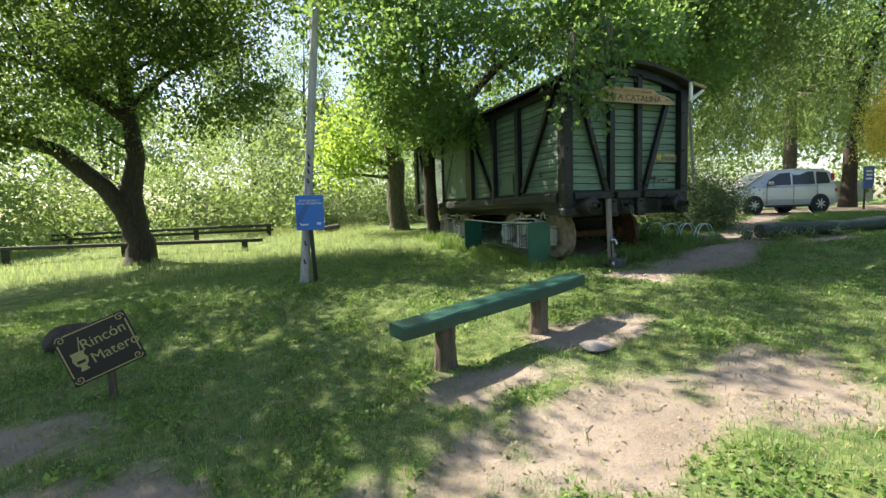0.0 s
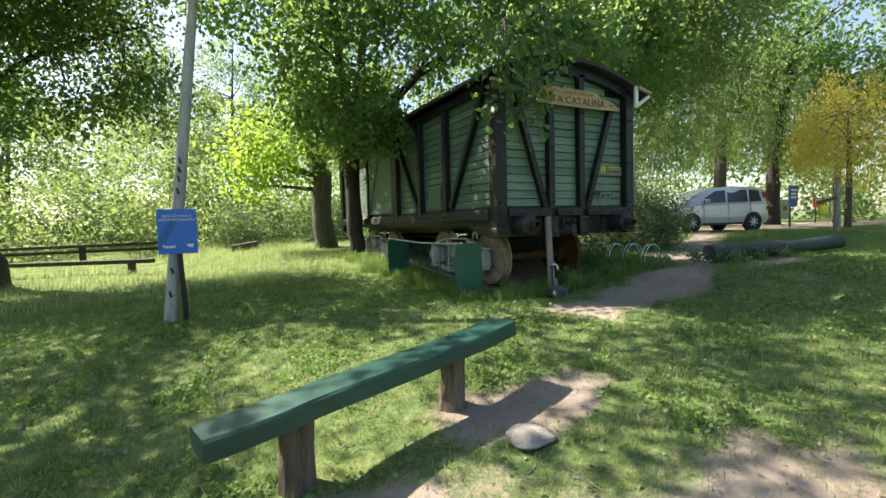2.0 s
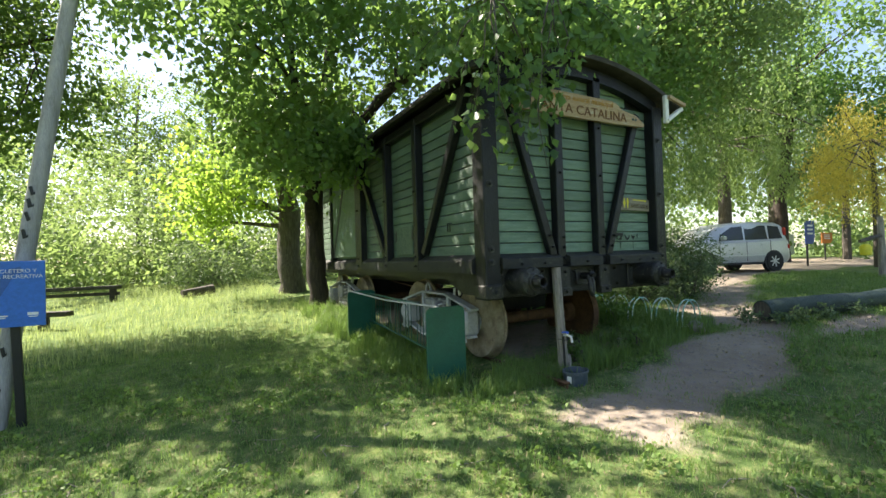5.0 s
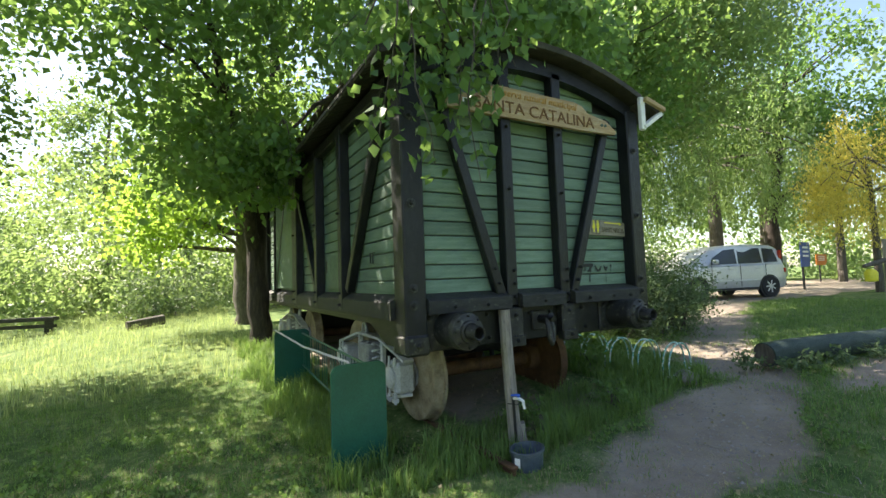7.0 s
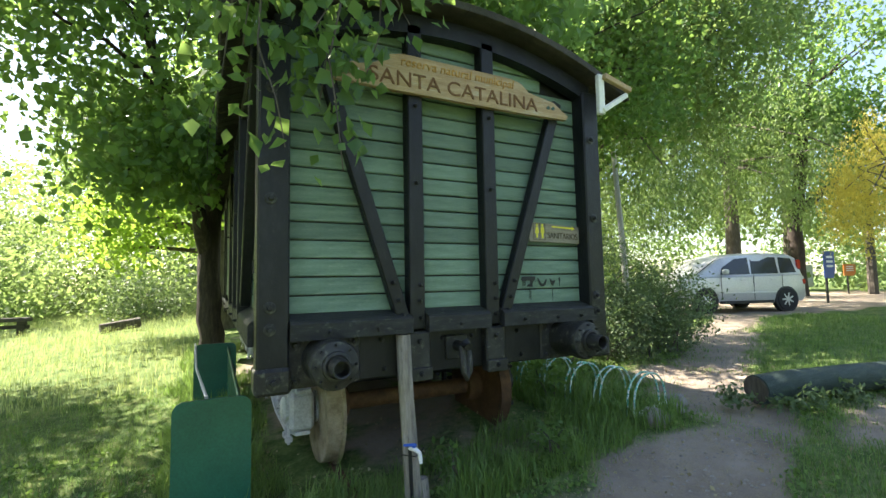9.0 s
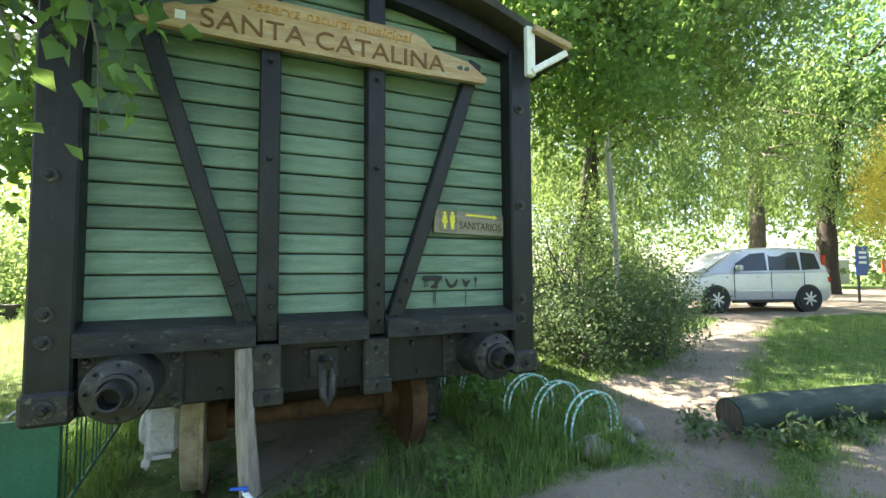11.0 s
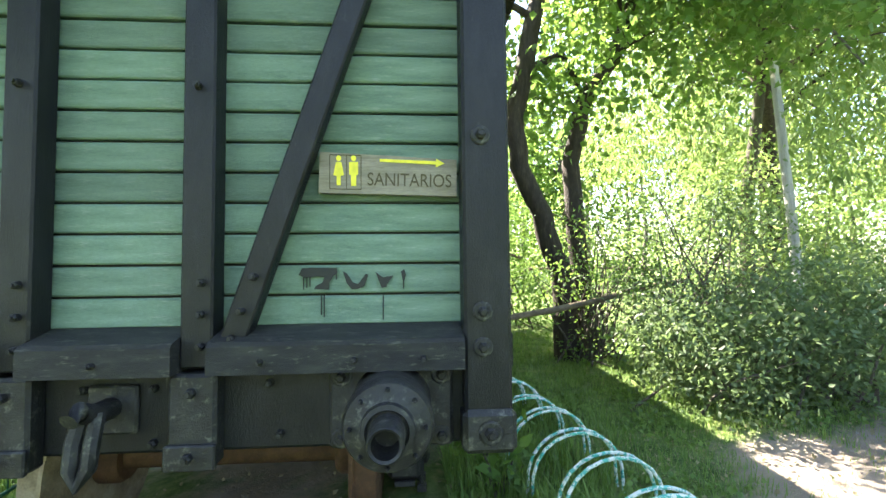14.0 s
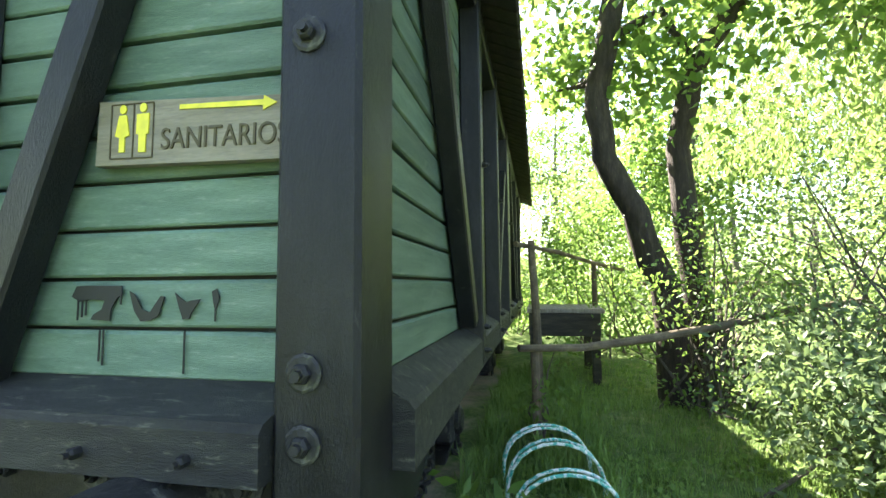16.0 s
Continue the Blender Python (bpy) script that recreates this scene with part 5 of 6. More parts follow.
def leaf_mesh(name, pts, size, mat, rng, wide=0.7, droop=0.35):
    """Leaves, each a pointed blade folded along its rib."""
    n = len(pts)
    d = rng.normal(size=(n, 3))
    d[:, 2] -= droop * 2
    d /= np.linalg.norm(d, axis=1)[:, None]
    up = rng.normal(size=(n, 3))
    up[:, 2] += 0.8
    s = np.cross(d, up)
    s /= np.linalg.norm(s, axis=1)[:, None] + 1e-9
    nn = np.cross(s, d)
    L = (size * rng.uniform(0.6, 1.3, n))[:, None]
    W = L * wide * 0.5
    a = pts
    tip = pts + d * L
    mid = pts + d * L * 0.42
    l = mid + s * W + nn * W * 0.35
    r = mid - s * W + nn * W * 0.35
    v = np.stack([a, l, tip, r], axis=1).reshape(-1, 3)
    base = np.arange(n)[:, None] * 4
    tri = np.concatenate([base + 0, base + 1, base + 2, base + 0, base + 2, base + 3], axis=1)
    return quick_mesh(name, v, 3, tri.ravel(), [mat])


def clump_points(rng, centres, per, radius, flat=0.8):
    c = np.repeat(np.asarray(centres), per, axis=0)
    o = rng.normal(size=c.shape) * radius
    o[:, 2] *= flat
    return c + o


def ellipsoid_centres(rng, n, centre, radii, inner=0.35):
    u = rng.normal(size=(n, 3))
    u /= np.linalg.norm(u, axis=1)[:, None]
    r = rng.uniform(inner ** 3, 1, n) ** (1 / 3)
    p = u * r[:, None] * np.asarray(radii) + np.asarray(centre)
    return p


def limb(g, a, b, r0, r1, rng, bow=0.15, n=6, sides=7):
    a, b = np.asarray(a, float), np.asarray(b, float)
    d = np.linalg.norm(b - a)
    off = rng.normal(size=3) * bow * d * 0.5
    off[2] = abs(off[2])
    pts, rad = [], []
    for k in range(n):
        t = k / (n - 1)
        p = a + (b - a) * t + off * math.sin(math.pi * t) * 0.7 + rng.normal(size=3) * 0.015 * d * (0 < k < n - 1)
        pts.append(tuple(p))
        rad.append(r0 + (r1 - r0) * t)
    g.tube(pts, rad, sides, False, 0.12, int(rng.integers(1000)))


def tree(name, label, trunks, crowns, mat, bark, seed, per=260, leaf=0.11, clump=0.42, limbs=14, wide=0.7, flat=0.8, category="tree", droop=0.35, group="", cut=None):
    """trunks: lists of (points, radii); crowns: (centre, radii, clumps)."""
    rng = np.random.default_rng(seed)
    p0 = trunks[0][0][0]
    t = thing(name, (p0[0], p0[1], height(p0[0], p0[1])), label, category, group)
    tops = []
    for pts, rad in trunks:
        smooth_pts, smooth_rad = [], []
        for i in range(len(pts) - 1):
            for k in range(3):
                w = k / 3
                q = [pts[i][j] + (pts[i + 1][j] - pts[i][j]) * w for j in range(3)]
                wob = rng.normal(size=2) * rad[i] * 0.12 if (i or k) else (0, 0)
                smooth_pts.append((q[0] + wob[0], q[1] + wob[1], q[2]))
                smooth_rad.append(rad[i] + (rad[i + 1] - rad[i]) * w)
        smooth_pts.append(pts[-1])
        smooth_rad.append(rad[-1])
        smooth_rad[0] *= 1.25
        part("trunk", Geo().tube(smooth_pts, smooth_rad, 12, False, 0.14, seed), bark, t, "", True)
        tops += [(np.array(q), r) for q, r in zip(smooth_pts[len(smooth_pts) // 3:], smooth_rad[len(smooth_pts) // 3:])]
    cents = []
    for centre, radii, n in crowns:
        cents.append(ellipsoid_centres(rng, n, centre, radii))
    cents = np.concatenate(cents)
    if cut is not None:
        cents = np.array([c for c in cents if not cut(c)])
    for i in rng.choice(len(cents), min(limbs, len(cents)), replace=False):
        g = Geo()
        c = cents[i]
        q, r = min(tops, key=lambda e: np.linalg.norm(e[0] - c) + (0.6 if e[0][2] > c[2] else 0))
        limb(g, q, c, min(r * 0.5, 0.09), 0.012, rng)
        part("branch", g, bark, t, "", True)
    pts = clump_points(rng, cents, per, clump, flat)
    if cut is not None:
        keep = np.array([not cut(q) for q in pts])
        pts = pts[keep]
    keep = pts[:, 2] > np.array([height(q[0], q[1]) + 0.15 for q in pts])
    part("crown", leaf_mesh("crown", pts[keep], leaf, mat, rng, wide, droop), mat, t)
    return t


def in_wagon(p):
    return 4.3 < p[0] < 7.9 and 7.6 < p[1] < 16.7 and 1.25 < p[2] < 4.25


def near_path(p):
    """Keeps leaves out of the walker's way."""
    if in_wagon(p):
        return True
    return p[2] < 3.6 and min(seg_dist(p[0], p[1], *PATH[i][1][:2], *PATH[i + 1][1][:2]) for i in range(0, len(PATH) - 1, 3)) < 1.3


def gz(x, y):
    return height(x, y) - 0.15


# the dark tree against the wagon's side, whose crown hangs over wagon and lawn
tree("poplar_tree", "broad-leaved tree with a dark leaning trunk against the wagon's side",
     [([(4.38, 14.0, gz(4.4, 14.0)), (4.34, 14.0, 1.4), (4.28, 14.0, 2.4), (4.36, 14.0, 3.6), (4.6, 13.9, 5.2), (4.8, 13.8, 7.5)], [0.22, 0.20, 0.19, 0.17, 0.13, 0.05]),
      ([(4.29, 14.0, 2.6), (4.05, 13.4, 3.6), (3.6, 12.2, 5.2), (3.2, 11.8, 7.0)], [0.13, 0.11, 0.08, 0.03]),
      ([(4.36, 14.0, 3.6), (5.2, 11.6, 4.9), (6.2, 9.4, 5.6), (6.6, 8.0, 5.9)], [0.11, 0.09, 0.06, 0.025])],
     # the second crown, at z 8.2, is unseen and added to shade the lawn
     [((3.6, 12.9, 6.5), (2.9, 2.7, 2.5), 34), ((1.2, 10.0, 8.2), (3.2, 1.7, 0.7), 13), ((1.9, 11.0, 6.4), (2.4, 2.0, 1.5), 10), ((5.6, 9.6, 5.8), (2.3, 2.2, 1.2), 18), ((7.0, 9.4, 5.4), (1.4, 1.2, 0.6), 10), ((3.6, 13.0, 4.3), (1.3, 1.4, 0.9), 16), ((3.9, 11.3, 3.55), (0.55, 0.5, 0.35), 5)],
     LEAF_T2, BARK, 11, 330, 0.125, 0.38, 40, 0.78, 0.8, cut=near_path)

# left tree with a forked trunk
tree("shade_tree", "spreading tree with a dark forked trunk in the lawn",
     [([(-3.9, 18.2, gz(-3.9, 18.2)), (-3.92, 18.2, 0.9), (-4.0, 18.2, 1.7), (-3.85, 18.2, 3.4), (-3.95, 18.2, 5.6), (-4.1, 18.2, 8.2)], [0.42, 0.36, 0.33, 0.22, 0.16, 0.05]),
      ([(-4.05, 18.15, 1.5), (-4.6, 18.1, 2.5), (-5.6, 18.0, 3.5), (-6.9, 17.8, 4.0), (-8.5, 17.5, 4.1)], [0.26, 0.24, 0.2, 0.15, 0.07]),
      ([(-3.9, 18.2, 4.4), (-5.4, 18.0, 5.6), (-7.2, 17.6, 6.0)], [0.16, 0.13, 0.06]),
      ([(-3.9, 18.2, 4.8), (-2.7, 18.0, 5.8), (-1.4, 17.8, 6.4), (-0.3, 17.4, 6.7)], [0.1, 0.07, 0.05, 0.02])],
     [((-6.6, 17.6, 5.6), (3.6, 2.6, 2.2), 80), ((-3.6, 17.8, 7.2), (3.0, 2.6, 2.2), 60), ((-1.6, 17.0, 5.4), (1.8, 1.6, 1.6), 24), ((-7.6, 17.0, 3.6), (1.6, 1.5, 0.5), 10), ((0.3, 15.8, 7.4), (1.9, 1.4, 1.1), 15)],
     LEAF_DARK, BARK, 12, 230, 0.13, 0.42, 40, 0.6, 0.75).location += Vector((0.1, -1.5, 0))

# shade trees over the lawn, out of view overhead
tree("lawn_tree", "tall broad-leaved tree shading the lawn",
     [([(-6.0, 9.8, gz(-6, 9.8)), (-5.9, 9.8, 2.2), (-5.5, 9.8, 4.2), (-4.6, 9.7, 6.6)], [0.26, 0.22, 0.17, 0.06])],
     [((-5.8, 11.2, 7.0), (2.5, 3.2, 1.4), 42), ((-2.4, 14.4, 7.4), (2.0, 2.0, 1.2), 18), ((-5.0, 9.0, 6.4), (2.4, 2.4, 1.8), 34)],
     LEAF_DARK, BARK, 13, 340, 0.14, 0.42, 24, 0.7, 0.8)

# thick trunk with sunlit yellow-green leaves beyond the wagon's side
tree("linden_tree", "thick-trunked tree with sunlit yellow-green low leaves",
     [([(4.72, 19.2, gz(4.7, 19.2)), (4.68, 19.2, 2.0), (4.6, 19.2, 3.4), (4.3, 19.3, 6.5)], [0.4, 0.36, 0.33, 0.12])],
     [((3.4, 18.6, 4.4), (2.2, 1.6, 1.6), 32), ((2.4, 18.2, 3.6), (1.2, 1.2, 0.9), 11), ((4.6, 19.2, 7.2), (2.2, 2.2, 1.6), 14)],
     LEAF_LINDEN, BARK_GREY, 14, 105, 0.15, 0.4, 16, 0.8)

# two leaning trunks right of the wagon
tree("twin_trunk_tree", "tree with two crooked leaning trunks behind the shrubs",
     [([(8.72, 12.05, gz(8.7, 12)), (8.58, 12.0, 2.0), (8.32, 11.95, 2.75), (8.02, 11.9, 3.35), (7.98, 11.9, 4.1), (8.22, 11.8, 5.3), (8.6, 11.6, 7.0)], [0.17, 0.15, 0.13, 0.125, 0.13, 0.11, 0.05]),
      ([(9.0, 12.35, gz(9, 12.3)), (8.95, 12.3, 2.0), (8.88, 12.3, 3.5), (9.0, 12.25, 4.3), (9.45, 12.1, 5.0), (9.9, 11.9, 6.4)], [0.15, 0.13, 0.12, 0.12, 0.10, 0.04]),
      ([(8.02, 11.9, 4.6), (8.7, 12.1, 5.0), (9.0, 12.2, 4.5)], [0.06, 0.05, 0.04])],
     [((8.6, 12.2, 6.6), (2.3, 2.0, 1.5), 30), ((8.3, 12.4, 4.4), (0.9, 0.8, 0.8), 10), ((10.8, 11.6, 6.6), (2.4, 2.0, 2.2), 50), ((12.8, 13.0, 8.6), (3.2, 2.6, 2.4), 60)],
     LEAF_LIT, BARK, 15, 190, 0.12, 0.40, 26, 0.8, cut=near_path).location += Vector((0.5, 0, 0))


def weeping(name, label, x, y, h, seed, mat, strands, spread, low, trunk_r=0.2, leaf=0.13, per=70, drop=(1.5, 4.0), bark=BARK_GREY):
    """A tree with hanging sprays: thin twigs that fall from arching limbs, with narrow leaves along them."""
    rng = np.random.default_rng(seed)
    z0 = height(x, y)
    t = thing(name, (x, y, z0), label, "tree")
    pts = [(x, y, z0 - 0.15), (x + rng.normal() * 0.15, y, z0 + h * 0.25), (x + rng.normal() * 0.3, y, z0 + h * 0.5), (x + rng.normal() * 0.4, y, z0 + h * 0.66)]
    part("trunk", Geo().tube(pts, [trunk_r * 1.2, trunk_r, trunk_r * 0.75, trunk_r * 0.25], 10, False, 0.1, seed), bark, t, "", True)
    g = Geo()
    leaves = []
    for k in range(strands):
        a = rng.uniform(0, math.tau)
        r = spread * math.sqrt(rng.uniform(0.05, 1))
        lump = 1 + 0.45 * noise.noise((math.cos(a) * 1.7, math.sin(a) * 1.7, seed * 1.3))
        r *= lump
        top = np.array([x + r * math.cos(a), y + r * math.sin(a), z0 + h * (1.0 - 0.42 * (r / spread) ** 1.5) * rng.uniform(0.55, 1.05)])
        if k % 12 == 0:
            g = Geo()
            limb(g, pts[2 + (k // 12) % 2], top, trunk_r * 0.3, 0.012, rng, 0.2, 5, 5)
            part("branch", g, bark, t, "", True)
        n = per
        d = rng.uniform(*drop)
        if top[2] - d < z0 + low:
            d = max(top[2] - z0 - low, 0.4)
        s = rng.uniform(0, 1, n)
        sway = rng.normal(size=2) * 0.25
        p = np.stack([top[0] + sway[0] * s + rng.normal(size=n) * 0.14, top[1] + sway[1] * s + rng.normal(size=n) * 0.14, top[2] - s * d + rng.normal(size=n) * 0.08], axis=1)
        leaves.append(p)
    allp = np.concatenate(leaves)
    keep = np.array([not in_wagon(q) for q in allp])
    part("crown", leaf_mesh("crown", allp[keep], leaf, mat, rng, 0.32, 0.9), mat, t)


weeping("willow_tree", "weeping tree with fine hanging foliage behind the shrubs", 13.4, 14.2, 9.0, 21, LEAF_WILLOW, 150, 3.4, 2.4, 0.12, 0.12, 80, (1.2, 3.4))
weeping("willow_tree", "tall weeping tree beside the dirt road", 17.2, 17.6, 14.0, 22, LEAF_WILLOW, 330, 4.8, 3.4, 0.26, 0.17, 80, (1.5, 4.5))
weeping("willow_tree", "tall weeping tree beyond the parked car", 26.0, 17.5, 12.5, 23, LEAF_WILLOW, 300, 5.0, 3.0, 0.3, 0.2, 75, (1.5, 5.0))
weeping("eucalyptus_tree", "tall thin-leaved tree by the road", 36.0, 20.0, 15.0, 24, LEAF_FAR, 260, 5.0, 4.0, 0.3, 0.26, 70, (1.5, 4.0))
weeping("golden_tree", "golden-leaved small tree beside the feeder post", 22.0, 10.3, 6.4, 25, LEAF_YELLOW, 190, 2.1, 1.4, 0.1, 0.11, 80, (0.6, 1.6))


tree("roadside_tree", "tall dark leafy tree between the wagon and the road",
     [([(14.9, 15.4, gz(14.9, 15.4)), (14.8, 15.3, 3.0), (14.6, 15.0, 6.0), (14.6, 14.8, 10.0)], [0.24, 0.2, 0.15, 0.05]),
      ([(14.7, 15.1, 4.6), (13.4, 13.6, 6.2), (12.4, 12.4, 7.2)], [0.12, 0.09, 0.04])],
     [((14.4, 14.2, 8.6), (3.6, 2.6, 3.0), 80), ((12.2, 12.4, 6.9), (2.0, 1.6, 1.6), 26), ((16.8, 14.4, 9.2), (2.4, 2.0, 2.4), 34), ((16.8, 12.2, 8.6), (2.6, 1.6, 2.0), 34), ((19.4, 16.0, 10.4), (2.8, 2.2, 2.4), 34), ((17.6, 12.0, 10.4), (3.0, 1.6, 1.8), 36), ((15.4, 10.9, 8.4), (1.8, 1.4, 1.6), 24)],
     LEAF_WILLOW, BARK, 16, 190, 0.15, 0.5, 30, 0.5, 0.9, cut=near_path)

tree("roadside_tree", "tall dark-trunked leafy tree beyond the dirt road",
     [([(29.5, 16.6, gz(29.5, 16.6)), (29.4, 16.5, 4.4), (29.9, 16.2, 7.5), (30.4, 15.6, 13.0)], [0.36, 0.3, 0.24, 0.07]),
      ([(29.5, 16.4, 5.0), (31.5, 15.0, 7.0), (33.5, 13.2, 8.6)], [0.18, 0.13, 0.05])],
     [((30.2, 15.6, 12.2), (3.4, 2.8, 3.0), 36), ((32.6, 13.4, 9.0), (2.8, 2.4, 2.4), 32), ((28.0, 17.4, 9.8), (2.6, 2.4, 2.6), 34), ((34.4, 11.6, 8.4), (1.8, 1.6, 1.6), 18)],
     LEAF_T2, BARK, 17, 130, 0.26, 0.6, 26, 0.6, 0.8)


def shrub(name, label, x, y, r, h, seed, mat, n, per, leaf, clump=0.2, stems=10, category="shrub"):
    rng = np.random.default_rng(seed)
    z0 = height(x, y)
    t = thing(name, (x, y, z0), label, category)
    c = ellipsoid_centres(rng, n, (x, y, z0 + h * 0.42), (r, r * 0.85, h * 0.58), 0.3)
    c = np.array([q for q in c if q[2] > z0 + 0.05 and not in_wagon(q)])
    for i in range(stems):
        g = Geo()
        limb(g, (x + rng.normal() * r * 0.3, y + rng.normal() * r * 0.3, z0 - 0.05), c[rng.integers(len(c))], 0.016, 0.004, rng, 0.2, 5, 5)
        part("stem", g, BARK_GREY, t)
    p = clump_points(rng, c, per, clump)
    keep = np.array([q[2] > height(q[0], q[1]) + 0.02 and not near_path(q) for q in p])
    part("foliage", leaf_mesh("foliage", p[keep], leaf, mat, rng, 0.5, 0.0), mat, t)


shrub("grey_green_shrub", "dense grey-green shrub leaning over the grass", 10.0, 10.0, 0.95, 1.15, 31, LEAF_SHRUB, 90, 130, 0.055, 0.17, 16)
shrub("grey_green_shrub", "dense grey-green shrub beside the path", 10.9, 9.9, 0.85, 1.25, 32, LEAF_SHRUB, 75, 130, 0.055, 0.17, 14)
shrub("wild_shrub", "tangled light green shrub behind the rustic fence", 10.6, 11.6, 1.3, 2.5, 33, LEAF_SHRUB, 70, 110, 0.055, 0.25, 60)
shrub("wild_shrub", "twiggy light green shrub under the leaning trunks", 9.4, 11.9, 0.9, 1.9, 34, LEAF_LIT, 40, 80, 0.06, 0.22, 50)
shrub("wild_shrub", "bright green shrub behind the timber platform", 9.0, 15.0, 1.4, 2.6, 35, LEAF_LIT, 70, 110, 0.09, 0.28, 14)
shrub("wild_shrub", "tall pale shrub behind the willow", 13.8, 14.2, 1.7, 3.4, 36, LEAF_FAR, 90, 100, 0.10, 0.32, 18)
shrub("wild_shrub", "pale shrub beside the parked car", 15.4, 14.6, 1.3, 2.0, 37, LEAF_FAR, 60, 100, 0.09, 0.28, 12)
shrub("wild_shrub", "sunlit shrub beyond the wagon's far end", 7.4, 18.0, 1.5, 2.4, 38, LEAF_LIT, 60, 100, 0.1, 0.3, 12)
shrub("bramble_bush", "low sunlit bramble bush at the meadow's edge", 2.6, 24.5, 1.9, 1.6, 39, LEAF_SHRUB, 70, 110, 0.10, 0.3, 14)
shrub("bramble_bush", "low grey-green bush at the meadow's edge", 6.2, 24.0, 1.9, 1.9, 40, LEAF_SHRUB, 70, 110, 0.10, 0.3, 14)
shrub("bramble_bush", "reddish green bush at the meadow's edge", -1.8, 30.0, 2.4, 2.4, 41, LEAF_FAR, 70, 110, 0.13, 0.4, 14)
shrub("leafy_weed", "broad-leaved weed beside the wagon's wheel", 7.55, 8.75, 0.22, 0.5, 42, LEAF_LIT, 14, 12, 0.09, 0.08, 6, "weed")
shrub("leafy_weed", "leafy green weed under the wagon's end", 6.0, 7.95, 0.2, 0.35, 43, LEAF_T2, 12, 16, 0.06, 0.06, 5, "weed")
shrub("leafy_weed", "leafy green weed beside the rusty axle", 6.85, 7.75, 0.2, 0.3, 44, LEAF_T2, 12, 16, 0.06, 0.06, 5, "weed")
shrub("leafy_weed", "small leafy weed at the fence foot", 7.85, 10.9, 0.25, 0.8, 45, LEAF_LIT, 14, 18, 0.08, 0.09, 6, "weed")


for i, (x, y, s) in enumerate(((9.02, 7.2, 0.17), (9.4, 7.12, 0.14), (9.9, 7.03, 0.12), (8.88, 7.55, 0.12), (10.6, 6.9, 0.13))):
    shrub("leafy_weed", "narrow-leaved weed growing at the green log's foot", x, y, s, 0.17, 130 + i, LEAF_SHRUB, 14, 18, 0.06, 0.055, 0, "weed")


def hanging_branch(name, label, start, ends, seed, n_leaf, leaf):
    rng = np.random.default_rng(seed)
    t = thing(name, start, label, "branch")
    g = Geo()
    pts = []
    for e in ends:
        a, b = np.array(start), np.array(e)
        g = Geo()
        limb(g, a, b, 0.011, 0.003, rng, 0.25, 7, 6)
        part("twig", g, BARK_GREY, t)
        s = rng.uniform(0.25, 1.0, n_leaf)
        off = rng.normal(size=(n_leaf, 3)) * 0.085
        pts.append(a + (b - a) * s[:, None] + off)
    pts = np.concatenate(pts)
    pts = np.array([q for q in pts if not (q[1] > 7.66 and 4.6 < q[0] < 7.6 and q[2] < 4.2)])
    part("leaves", leaf_mesh("leaves", pts, leaf, LEAF_T2, rng, 0.8, 0.7), LEAF_T2, t)


hanging_branch("overhanging_branch", "poplar branch hanging before the wagon's corner", (4.6, 7.5, 4.35),
               [(4.72, 7.42, 2.75), (4.9, 7.4, 3.0), (5.05, 7.45, 3.3), (4.5, 7.5, 3.3), (4.35, 7.6, 2.9), (5.2, 7.45, 3.75), (4.2, 7.7, 3.4)], 51, 60, 0.10)
hanging_branch("overhanging_branch", "poplar branch drooping before the name board", (5.2, 7.3, 4.5),
               [(5.0, 7.25, 2.6), (5.15, 7.3, 3.2), (5.45, 7.35, 3.6), (4.85, 7.3, 3.4)], 52, 50, 0.10)
hanging_branch("overhanging_branch", "leafy branch drooping along the wagon's eave", (4.3, 11.0, 4.2),
               [(4.3, 10.4, 3.3), (4.25, 11.0, 3.0), (4.3, 11.5, 3.2), (4.2, 10.7, 3.6), (4.3, 11.9, 3.5)], 53, 110, 0.11)
hanging_branch("overhanging_branch", "leafy branch lying over the wagon's roof edge", (5.6, 7.9, 4.9),
               [(5.2, 7.45, 4.15), (5.7, 7.4, 4.2), (6.2, 7.4, 4.3), (4.9, 7.5, 4.3), (6.6, 7.5, 4.4), (4.5, 7.7, 4.0), (4.3, 8.6, 4.1), (7.1, 7.6, 4.2), (5.6, 7.35, 4.0), (5.0, 7.4, 4.05)], 54, 120, 0.11)


for i, (x, y, h) in enumerate(((-1.2, 38.0, 14.0), (-9.5, 34.5, 12.0), (9.2, 38.0, 15.0), (3.2, 43.0, 17.0), (-16.0, 30.0, 11.0), (13.5, 24.5, 10.0), (22.0, 24.0, 12.0))):
    tree("meadow_tree", "sunlit bright green tree at the meadow's edge", [([(x, y, gz(x, y)), (x + 0.1, y, h * 0.3), (x - 0.1, y + 0.1, h * 0.6), (x + 0.2, y, h * 0.95)], [0.22, 0.18, 0.13, 0.04])],
         [((x, y, h * 0.74), (2.9, 2.4, h * 0.32), 48), ((x + 1.8, y - 1.0, h * 0.58), (1.6, 1.4, h * 0.18), 14), ((x - 1.9, y + 0.4, h * 0.55), (1.5, 1.4, h * 0.18), 12)],
         LEAF_LIT if i % 3 else LEAF_WILLOW, BARK_GREY, 90 + i, 120, 0.2, 0.5, 14, 0.7, group="trees at the meadow's edge")


